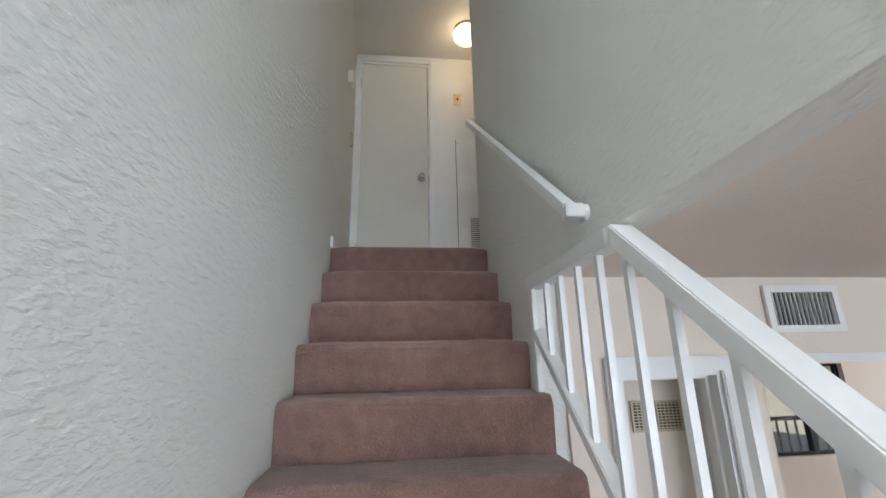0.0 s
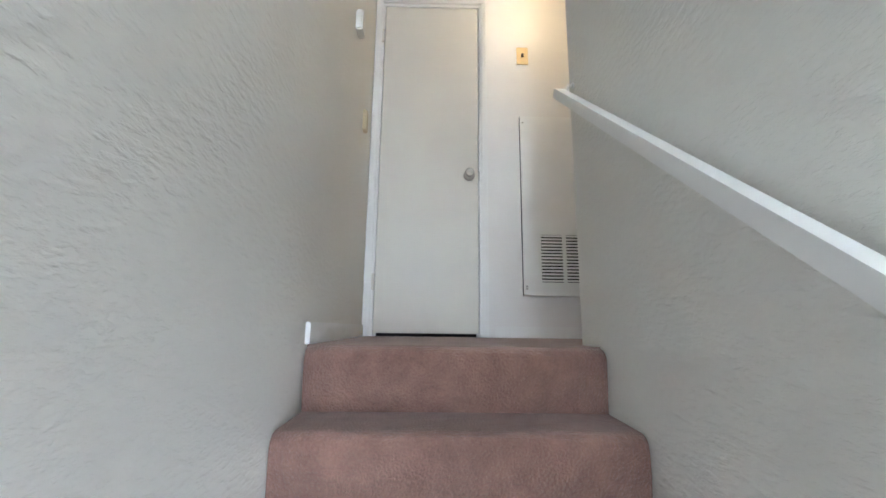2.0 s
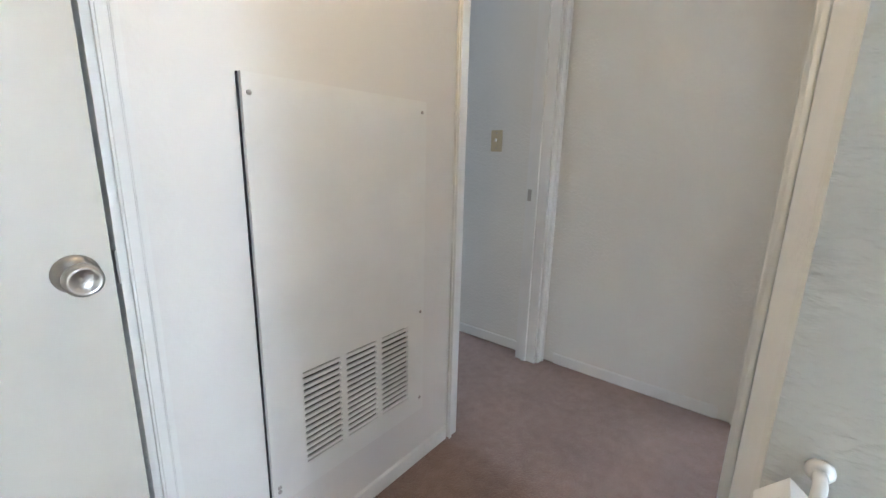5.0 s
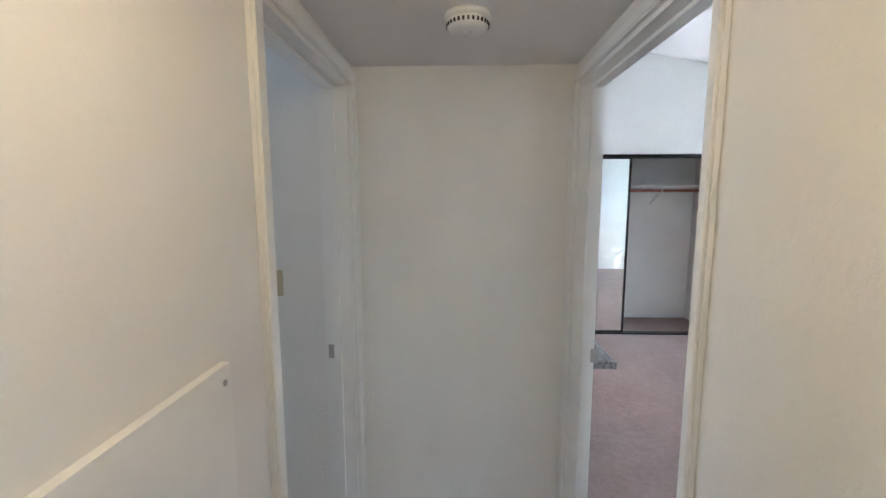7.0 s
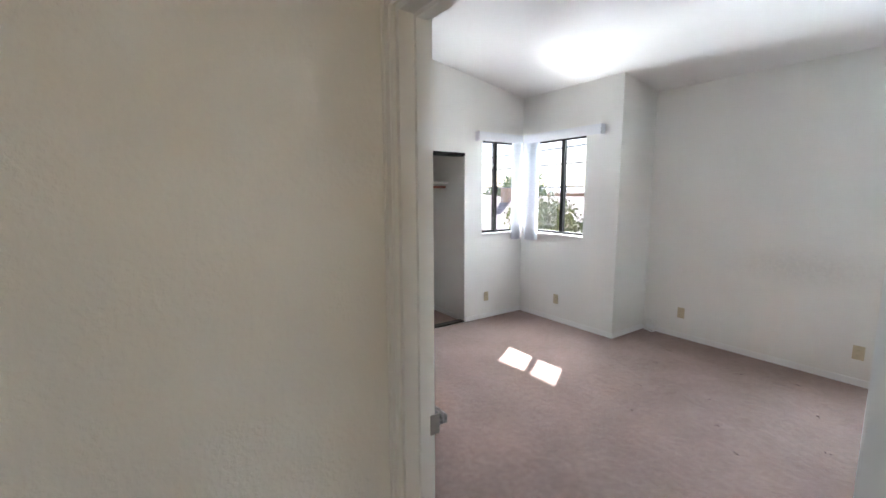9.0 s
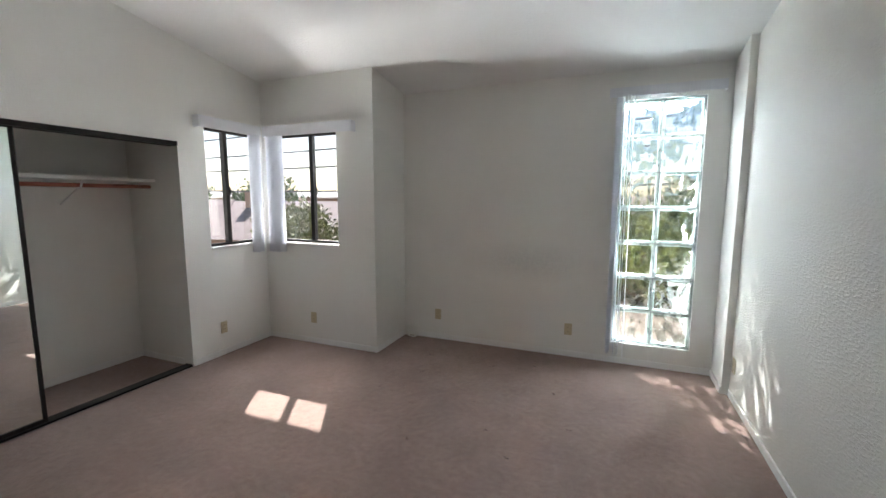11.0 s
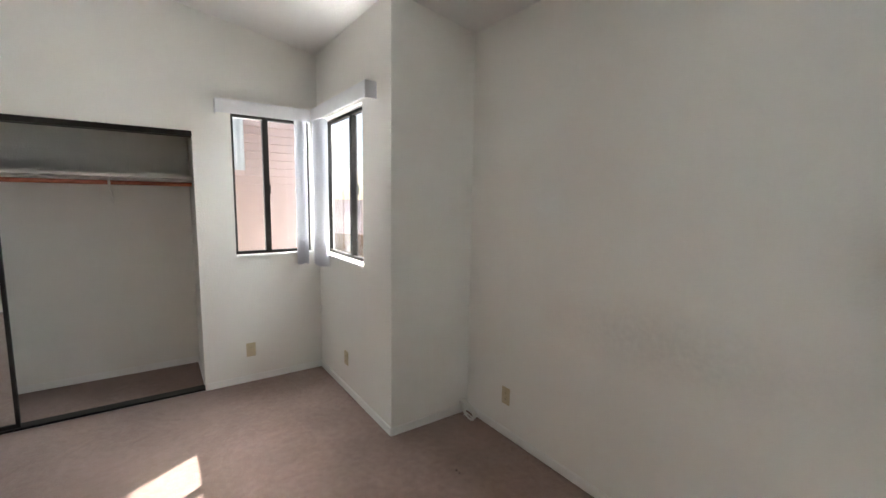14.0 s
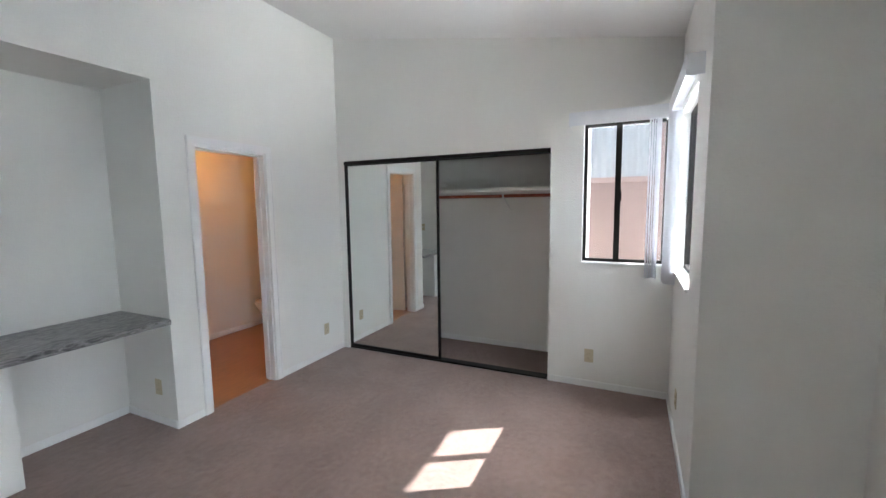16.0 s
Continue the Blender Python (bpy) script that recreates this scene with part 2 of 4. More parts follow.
def wave_glass(m):
    """Poured-glass waves that bend what is seen through the blocks."""
    nt = m.node_tree
    tc = nt.nodes.new("ShaderNodeTexCoord")
    info = nt.nodes.new("ShaderNodeObjectInfo")
    off = nt.nodes.new("ShaderNodeVectorMath")
    off.operation = 'ADD'
    big = nt.nodes.new("ShaderNodeMath")
    big.operation = 'MULTIPLY'
    big.inputs[1].default_value = 40
    nt.links.new(info.outputs["Random"], big.inputs[0])
    nt.links.new(tc.outputs["Object"], off.inputs[0])
    nt.links.new(big.outputs[0], off.inputs[1])
    n = nt.nodes.new("ShaderNodeTexNoise")
    n.inputs["Scale"].default_value, n.inputs["Detail"].default_value, n.inputs["Distortion"].default_value = 8, 0.5, 1.0
    nt.links.new(off.outputs[0], n.inputs["Vector"])
    bump = nt.nodes.new("ShaderNodeBump")
    bump.inputs["Strength"].default_value, bump.inputs["Distance"].default_value = 1.0, 0.035
    nt.links.new(n.outputs["Fac"], bump.inputs["Height"])
    nt.links.new(bump.outputs["Normal"], nt.nodes["Principled BSDF"].inputs["Normal"])
    # noise-masked clear patches, added to let light straight through and dapple the sun
    flat = nt.nodes.new("ShaderNodeVectorMath")
    flat.operation = 'MULTIPLY'
    flat.inputs[1].default_value = (1, 0, 0.6)
    nt.links.new(off.outputs[0], flat.inputs[0])
    n2 = nt.nodes.new("ShaderNodeTexNoise")
    n2.inputs["Scale"].default_value, n2.inputs["Detail"].default_value, n2.inputs["Distortion"].default_value = 10, 1, 1.6
    nt.links.new(flat.outputs[0], n2.inputs["Vector"])
    r = nt.nodes.new("ShaderNodeValToRGB")
    r.color_ramp.elements[0].position, r.color_ramp.elements[0].color = 0.46, (0, 0, 0, 1)
    r.color_ramp.elements[1].position, r.color_ramp.elements[1].color = 0.525, (0.88, 0.88, 0.88, 1)
    nt.links.new(n2.outputs["Fac"], r.inputs["Fac"])
    clear = nt.nodes.new("ShaderNodeBsdfTransparent")
    mix = nt.nodes.new("ShaderNodeMixShader")
    nt.links.new(r.outputs["Color"], mix.inputs["Fac"])
    nt.links.new(nt.nodes["Principled BSDF"].outputs[0], mix.inputs[1])
    nt.links.new(clear.outputs[0], mix.inputs[2])
    nt.links.new(mix.outputs[0], nt.nodes["Material Output"].inputs["Surface"])


wave_glass(BLOCKGLASS)


def granite():
    m = material("grey_laminate", (0.20, 0.195, 0.19), 0.3, 0, 0.1, 8, (60, 0.05, 0.0005))
    nt = m.node_tree
    tc = nt.nodes.new("ShaderNodeTexCoord")
    stretch = nt.nodes.new("ShaderNodeMapping")
    stretch.inputs["Scale"].default_value = (0.5, 1.6, 1.6)
    nt.links.new(tc.outputs["Object"], stretch.inputs["Vector"])
    n = nt.nodes.new("ShaderNodeTexNoise")
    n.inputs["Scale"].default_value, n.inputs["Detail"].default_value, n.inputs["Distortion"].default_value = 26, 6, 1.5
    nt.links.new(stretch.outputs[0], n.inputs["Vector"])
    r = nt.nodes.new("ShaderNodeValToRGB")
    r.color_ramp.elements[0].position, r.color_ramp.elements[0].color = 0.35, (0.10, 0.10, 0.10, 1)
    r.color_ramp.elements[1].position, r.color_ramp.elements[1].color = 0.68, (0.42, 0.41, 0.40, 1)
    nt.links.new(n.outputs["Fac"], r.inputs["Fac"])
    nt.links.new(r.outputs["Color"], nt.nodes["Principled BSDF"].inputs["Base Color"])
    return m


LAMINATE = granite()


def wood_floor():
    m = material("wood_vinyl", (0.34, 0.14, 0.05), 0.3, 0, 0.15, 5, (60, 0.05, 0.0005))
    nt = m.node_tree
    tc = nt.nodes.new("ShaderNodeTexCoord")
    mp = nt.nodes.new("ShaderNodeMapping")
    mp.inputs["Scale"].default_value = (2.0, 22, 1)
    nt.links.new(tc.outputs["Object"], mp.inputs["Vector"])
    n = nt.nodes.new("ShaderNodeTexNoise")
    n.inputs["Scale"].default_value, n.inputs["Detail"].default_value = 3, 5
    nt.links.new(mp.outputs[0], n.inputs["Vector"])
    ramp = [x for x in nt.nodes if x.bl_idname == "ShaderNodeValToRGB"][0]
    nt.links.new(n.outputs["Fac"], ramp.inputs["Fac"])
    return m


WOODFLOOR = wood_floor()


# ---- mesh helpers ----
def add_box(bm, x0, x1, y0, y1, z0, z1):
    v = [bm.verts.new((x, y, z)) for z in (z0, z1) for y in (y0, y1) for x in (x0, x1)]
    for q in ((0, 2, 3, 1), (4, 5, 7, 6), (0, 1, 5, 4), (2, 6, 7, 3), (0, 4, 6, 2), (1, 3, 7, 5)):
        bm.faces.new([v[i] for i in q])
    return v


def add_tube(bm, pts, r, seg=8):
    rings = []
    pts = [Vector(p) for p in pts]
    for i, p in enumerate(pts):
        d = (pts[min(i + 1, len(pts) - 1)] - pts[max(i - 1, 0)]).normalized()
        a = d.orthogonal().normalized() if not rings else (last - d * last.dot(d)).normalized()
        last = a
        b = d.cross(a)
        rings.append([bm.verts.new(p + r * (math.cos(k * math.tau / seg) * a + math.sin(k * math.tau / seg) * b)) for k in range(seg)])
    for u, w in zip(rings, rings[1:]):
        for k in range(seg):
            bm.faces.new((u[k], u[(k + 1) % seg], w[(k + 1) % seg], w[k]))
    bm.faces.new(rings[0][::-1])
    bm.faces.new(rings[-1])


def add_lathe(bm, profile, m, seg=20, sx=1.0, sy=1.0):
    rings = [[bm.verts.new(m @ Vector((sx * r * math.cos(k * math.tau / seg), sy * r * math.sin(k * math.tau / seg), z))) for k in range(seg)] for r, z in profile]
    for u, w in zip(rings, rings[1:]):
        for k in range(seg):
            bm.faces.new((u[k], u[(k + 1) % seg], w[(k + 1) % seg], w[k]))
    bm.faces.new(rings[0][::-1])
    bm.faces.new(rings[-1])


def part(name, bm, mat, parent=None, label="", bevel=0.0, smooth=False):
    bmesh.ops.recalc_face_normals(bm, faces=bm.faces[:])
    if bevel:
        bmesh.ops.bevel(bm, geom=bm.edges[:], offset=bevel, segments=2, affect='EDGES', clamp_overlap=True)
    me = bpy.data.meshes.new(name)
    bm.to_mesh(me)
    bm.free()
    if smooth:
        me.polygons.foreach_set("use_smooth", [True] * len(me.polygons))
    me.materials.append(mat)
    ob = new(name, me)
    if parent:
        ob.parent = parent
        ob.matrix_parent_inverse = parent.matrix_world.inverted()
    if label:
        ob["label"] = label
    return ob


def box(name, x0, x1, y0, y1, z0, z1, mat, parent=None, label="", bevel=0.0):
    bm = bmesh.new()
    add_box(bm, x0, x1, y0, y1, z0, z1)
    return part(name, bm, mat, parent, label, bevel)


def holder(name, place, label, category, group="", kind=""):
    ob = new(name)
    ob.location = place
    ob.matrix_world = Matrix.Translation(place)
    ob.empty_display_size = 0.05
    return tagged(ob, label, category, group, kind)


def structure(ob, label, category):
    return tagged(ob, label, category, kind="structure")


def slab_with_holes(bm, axis, a0, a1, u0, u1, z0, z1, holes):
    """A wall: thickness a0..a1 on its axis, u0..u1 along, z0..z1 up, with holes (ua, ub, za, zb)."""
    us = sorted({u0, u1, *[u for h in holes for u in h[:2] if u0 < u < u1]})
    zs = sorted({z0, z1, *[z for h in holes for z in h[2:] if z0 < z < z1]})
    made = {}

    def vert(i, j, a):
        if (i, j, a) not in made:
            made[i, j, a] = bm.verts.new((us[i], a, zs[j]) if axis == 'y' else (a, us[i], zs[j]))
        return made[i, j, a]

    def solid(i, j):
        if not (0 <= i < len(us) - 1 and 0 <= j < len(zs) - 1):
            return False
        u, z = (us[i] + us[i + 1]) / 2, (zs[j] + zs[j + 1]) / 2
        return not any(h[0] < u < h[1] and h[2] < z < h[3] for h in holes)
    for i in range(len(us) - 1):
        for j in range(len(zs) - 1):
            if not solid(i, j):
                continue
            for a in (a0, a1):
                bm.faces.new((vert(i, j, a), vert(i + 1, j, a), vert(i + 1, j + 1, a), vert(i, j + 1, a)))
            for di, dj, p, q in ((-1, 0, (i, j), (i, j + 1)), (1, 0, (i + 1, j), (i + 1, j + 1)), (0, -1, (i, j), (i + 1, j)), (0, 1, (i, j + 1), (i + 1, j + 1))):
                if not solid(i + di, j + dj):
                    bm.faces.new((vert(*p, a0), vert(*q, a0), vert(*q, a1), vert(*p, a1)))


def wall(name, axis, a0, a1, u0, u1, z0, z1, holes=(), mat=None, label="off-white textured drywall wall"):
    bm = bmesh.new()
    slab_with_holes(bm, axis, a0, a1, u0, u1, z0, z1, list(holes))
    return structure(part(name, bm, mat or WALL), label, "wall")


# ---- setting: stairs and landing ----
RISE, RUN, STEPS = 0.169, 0.198, 15
LOW = -RISE * STEPS
HALL = 2.11
XL, XR = -0.458, 0.376
bm = bmesh.new()
plan = ((-0.62, -2.6), (-0.437, -2.6), (-0.437, 2.0), (-0.479, 3.22), (-0.62, 3.22))
lower, upper = [[bm.verts.new((x, y, z)) for x, y in plan] for z in (LOW, HALL + 0.1)]
bm.faces.new(lower[::-1])
bm.faces.new(upper)
for k in range(5):
    bm.faces.new((lower[k], lower[(k + 1) % 5], upper[(k + 1) % 5], upper[k]))
structure(part("wall_stair_west", bm, STAIR_WALL), "off-white knock-down textured stairwell wall", "wall")
# stair east wall, which is the bedroom's west wall above
bm = bmesh.new()
add_box(bm, XR, 0.46, -1.95, 2.20, -0.30, 3.5)
add_box(bm, XR, 0.46, 1.44, 2.30, LOW, -0.30)
add_box(bm, XR, 0.46, 2.20, 2.30, -0.30, 2.5)
structure(part("wall_stair_east", bm, STAIR_WALL), "off-white knock-down textured wall beside the stairs", "wall")
wall("wall_landing_north", 'y', 3.22, 3.34, -0.62, 2.01, -0.3, 2.6, [(-0.440, 0.17, -0.3, 2.03), (1.175, 1.94, -0.3, 2.03)], mat=SMOOTH)
wall("wall_hall_end", 'x', 2.01, 2.13, 2.20, 3.85, 0.0, 3.5)
wall("wall_hall_south", 'y', 2.20, 2.30, 0.46, 2.01, 0.0, 3.5, [(1.07, 1.975, 0.0, 2.03)])
structure(box("ceiling_hall", -0.62, 2.01, 2.30, 3.22, HALL, HALL + 0.1, CEIL), "flat white textured hall ceiling", "ceiling")
structure(box("ceiling_landing", -0.62, 0.42, -2.6, 2.30, HALL, HALL + 0.1, CEIL), "flat white textured landing ceiling", "ceiling")
structure(box("floor_niche", 2.10, 3.10, 2.10, 2.70, -0.16, -0.001, CARPET), "mauve-brown carpet in the niche", "floor")
structure(box("floor_landing", -0.60, 2.10, 2.16, 3.34, -0.16, 0.0, CARPET), "worn mauve-brown carpet on the landing", "floor")
wall("wall_stair_south", 'y', -2.72, -2.6, -0.62, 0.46, LOW, HALL)
structure(box("floor_downstairs", -0.62, 6.0, -5.2, 6.0, LOW - 0.12, LOW, CARPET), "mauve-brown carpet in the room downstairs", "floor")


def stair_flight():
    top = holder("staircase", (-0.06, 0.6, LOW), "straight flight of stairs covered in mauve-brown carpet", "staircase", kind="structure")
    for i in range(STEPS):
        y, z = 2.118 - i * RUN, -i * RISE
        bm = bmesh.new()
        prof = []
        nose = 0.032
        # rounded carpet nosing over an upright riser
        for k in range(7):
            a = math.pi / 2 + math.pi * k / 12
            prof.append((y + nose * math.cos(a) + 0.012, z - nose + nose * math.sin(a)))
        prof += [(y - 0.019, z - 0.075), (y - 0.012, z - RISE + 0.002)]
        prof += [(y + RUN + 0.05 if i else y + 0.042, z - RISE + 0.002), (y + RUN + 0.05 if i else y + 0.042, z)]
        rows = []
        n = 10
        for j in range(n + 1):
            x = XL + 0.024 + (XR - XL - 0.028) * j / n
            inset = 0.012 * (max(0, 1 - j * 1.2) + max(0, 1 - (n - j) * 1.2))
            rows.append([bm.verts.new((x, py + (inset if q < len(prof) - 2 else 0) + (0 if q >= len(prof) - 2 else 0.003) * noise.noise((x * 6, i * 3.1, q)), pz - (inset * 0.5 if q < len(prof) - 2 else 0))) for q, (py, pz) in enumerate(prof)])
        for u, w in zip(rows, rows[1:]):
            for q in range(len(prof)):
                bm.faces.new((u[q], u[(q + 1) % len(prof)], w[(q + 1) % len(prof)], w[q]))
        bm.faces.new(rows[0])
        bm.faces.new(rows[-1][::-1])
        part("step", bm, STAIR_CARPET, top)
    return top


stair_flight()


def baseboard(axis, a, side, u0, u1, z=0.0):
    t, h = 0.012, 0.06
    bm = bmesh.new()
    a0, a1 = sorted((a, a + side * t))
    if axis == 'y':
        add_box(bm, u0, u1, a0, a1, z, z + h)
    else:
        add_box(bm, a0, a1, u0, u1, z, z + h)
    structure(part("baseboard", bm, TRIM, bevel=0.004), "low white painted baseboard", "baseboard")


bm = bmesh.new()
lower, upper = [[bm.verts.new((x, y, z)) for x, y in ((-0.445, 2.13), (-0.429, 2.13), (-0.466, 3.202), (-0.482, 3.202))] for z in (0.0, 0.06)]
bm.faces.new(lower[::-1])
bm.faces.new(upper)
for k in range(4):
    bm.faces.new((lower[k], lower[(k + 1) % 4], upper[(k + 1) % 4], upper[k]))
structure(part("baseboard", bm, TRIM, bevel=0.003), "low white painted baseboard", "baseboard")
baseboard('y', 3.22, -1, 0.232, 1.12)
baseboard('x', 2.01, -1, 2.372, 3.148)


def casing(name, axis, a, side, u0, u1, top, w=0.058, z0=0.0, jamb=None):
    """Door casing on one face of a wall; jamb: depth of the lining inside the opening, with a stop."""
    t = 0.017
    th = holder(name, ((u0 + u1) / 2, a, z0) if axis == 'y' else (a, (u0 + u1) / 2, z0), "white painted door casing and jamb", "door frame", kind="structure")
    a0, a1 = sorted((a, a + side * t))

    def bar(nm, ua, ub, za, zb, b0=a0, b1=a1, bev=0.004):
        bm = bmesh.new()
        if axis == 'y':
            add_box(bm, ua, ub, b0, b1, za, zb)
        else:
            add_box(bm, b0, b1, ua, ub, za, zb)
        part(nm, bm, TRIM, th, bevel=bev)
    bar("casing_leg", u0 - w, u0 + 0.004, z0, top)
    bar("casing_leg", u1 - 0.004, u1 + w, z0, top)
    bar("casing_head", u0 - w, u1 + w, top, top + w)
    c0, c1 = sorted((a + side * t, a + side * (t + 0.006)))
    bar("casing_bead", u0 - w, u0 - w + 0.014, z0, top + w, c0, c1, 0.002)
    bar("casing_bead", u1 + w - 0.014, u1 + w, z0, top + w, c0, c1, 0.002)
    if jamb:
        j0, j1 = sorted((a - side * 0.002, a - side * jamb))
        bar("jamb", u0, u0 + 0.016, z0, top, j0, j1, 0)
        bar("jamb", u1 - 0.016, u1, z0, top, j0, j1, 0)
        bar("jamb_head", u0 + 0.016, u1 - 0.016, top - 0.016, top, j0, j1, 0)
        s0, s1 = sorted((a - side * (jamb * 0.45), a - side * (jamb * 0.45 + 0.03)))
        bar("door_stop", u0 + 0.016, u0 + 0.028, z0, top - 0.016, s0, s1, 0)
        bar("door_stop", u1 - 0.028, u1 - 0.016, z0, top - 0.016, s0, s1, 0)
        bar("door_stop", u0 + 0.028, u1 - 0.028, top - 0.028, top - 0.016, s0, s1, 0)
    return th


casing("door_frame_1", 'y', 3.22, -1, -0.440, 0.17, 2.03, 0.030, jamb=0.11)
casing("door_frame_2", 'y', 3.22, -1, 1.175, 1.94, 2.03, 0.050, jamb=0.12)
casing("door_frame_3", 'y', 2.30, 1, 1.07, 1.975, 2.03, 0.034, jamb=0.10)
casing("door_frame_4", 'y', 2.05, -1, 3.31, 3.95, 2.03, 0.058, jamb=0.12)


def add_knob(th, m):
    """Round brushed-steel knob: rose, neck and ball; m maps +z away from the door."""
    bm = bmesh.new()
    add_lathe(bm, [(0.001, 0), (0.033, 0.0), (0.033, 0.005), (0.024, 0.011), (0.013, 0.014)], m, 24)
    rose = part("rose", bm, STEEL, th, smooth=True)
    bm = bmesh.new()
    add_lathe(bm, [(0.011, 0.012), (0.012, 0.03), (0.022, 0.036), (0.027, 0.046), (0.0275, 0.056), (0.024, 0.064), (0.021, 0.066), (0.018, 0.063), (0.001, 0.0625)], m, 24)
    part("knob", bm, STEEL, th, "brushed steel door knob", smooth=True)


door1 = holder("door_1", (-0.13, 3.235, 0), "closed flat white painted closet door with steel knob", "door", kind="structure")
box("door_leaf", -0.420, 0.147, 3.226, 3.262, 0.018, 2.010, DOOR, door1, bevel=0.002)
# added dark sheet that paints the shade in the gaps round the leaf
box("door_gap_shade", -0.43, 0.16, 3.30, 3.335, 0.0, 2.02, DARK, door1)
add_knob(door1, Matrix.Translation((0.095, 3.226, 0.91)) @ Euler((radians(90), 0, 0)).to_matrix().to_4x4())
box("strike_plate", 0.1515, 0.1545, 3.224, 3.24, 0.88, 0.94, STEEL, door1)
for z in (0.29, 1.80):
    box("hinge", -0.442, -0.422, 3.212, 3.226, z - 0.045, z + 0.045, DOOR, door1, bevel=0.002)
# dark block doing the same for the shadow line under the door
box("door_gap_shade_floor", -0.43, 0.165, 3.27, 3.6, -0.3, -0.01, DARK, door1)


def furnace_panel():
    th = holder("access_panel", (0.68, 3.22, 0.23), "white painted furnace access panel with louvred grille, screwed to wall", "access panel")
    x0, x1, z0, z1 = 0.392, 0.962, 0.225, 1.275
    gx = [(0.492, 0.612), (0.632, 0.748), (0.768, 0.885)]
    g0, g1 = 0.298, 0.565
    bm = bmesh.new()
    slab_with_holes(bm, 'y', 3.203, 3.2205, x0, x1, z0, z1, [(a, b, g0, g1) for a, b in gx])
    part("panel", bm, TRIM, th)
    # thin solid strip, coloured dark as the panel's edge shadow
    box("edge_shadow_strip", 0.3885, 0.3915, 3.214, 3.2195, 0.225, 1.275, DARK, th, "dark strip standing in for the shadow along the panel edge")
    # dark sheet painted in as the shade between the louvres
    box("grille_shade_sheet", 0.47, 0.90, 3.2125, 3.2195, 0.28, 0.58, DARK, th)
    n = 15
    for a, b in gx:
        for k in range(n):
            z = g0 + (g1 - g0) * (k + 0.5) / n
            bm = bmesh.new()
            add_box(bm, a, b, 3.2025, 3.2075, z - 0.0048, z + 0.0048)
            part("slat", bm, TRIM, th)
    for x, z in ((0.406, 1.235), (0.942, 1.243), (0.408, 0.262), (0.408, 0.275), (0.945, 0.276), (0.945, 0.60)):
        bm = bmesh.new()
        add_lathe(bm, [(0.0055, 0), (0.0055, 0.002), (0.001, 0.004)], Matrix.Translation((x, 3.203, z)) @ Euler((radians(90), 0, 0)).to_matrix().to_4x4(), 10)
        part("screw", bm, STEEL, th)


furnace_panel()


def handrail():
    th = holder("handrail", (0.30, 1.6, 0.2), "white painted wooden wall handrail on steel brackets", "handrail")
    y0, z0, y1, z1 = 0.985, -0.214, 2.295, 0.865
    bm = bmesh.new()
    w, h = 0.034, 0.031
    d = Vector((0, y1 - y0, z1 - z0)).normalized()
    up = Vector((1, 0, 0)).cross(d)
    vs = []
    for p in (Vector((0.333, y0, z0)), Vector((0.333, y1, z1))):
        vs.append([bm.verts.new(p + Vector((sx * w / 2, 0, 0)) + up * (sz * h / 2)) for sx, sz in ((-1, -1), (1, -1), (1, 1), (-1, 1))])
    for k in range(4):
        bm.faces.new((vs[0][k], vs[0][(k + 1) % 4], vs[1][(k + 1) % 4], vs[1][k]))
    bm.faces.new(vs[0])
    bm.faces.new(vs[1][::-1])
    part("rail", bm, TRIM, th)
    box("return_block", 0.316, 0.364, y0 - 0.028, y0 + 0.012, z0 - 0.028, z0 + 0.008, TRIM, th, bevel=0.003)
    bm = bmesh.new()
    add_lathe(bm, [(0.021, 0), (0.021, 0.004), (0.014, 0.009), (0.011, 0.014)], Matrix.Translation((XR, y0 - 0.008, z0 - 0.01)) @ Euler((0, radians(-90), 0)).to_matrix().to_4x4(), 18)
    part("wall_rose", bm, TRIM, th, smooth=True)
    for t in (0.978,):
        y, z = y0 + (y1 - y0) * t, z0 + (z1 - z0) * t
        bm = bmesh.new()
        add_tube(bm, [(0.33, y, z - 0.02), (0.348, y, z - 0.01), (0.357, y, z + 0.02), (0.358, y, z + 0.032), (0.374, y, z + 0.036)], 0.005)
        br = part("bracket", bm, TRIM, th, smooth=True)
        bm = bmesh.new()
        add_lathe(bm, [(0.010, 0), (0.010, 0.003), (0.007, 0.006)], Matrix.Translation((XR, y, z + 0.036)) @ Euler((0, radians(-90), 0)).to_matrix().to_4x4(), 14)
        part("bracket_rose", bm, TRIM, br, smooth=True)


handrail()


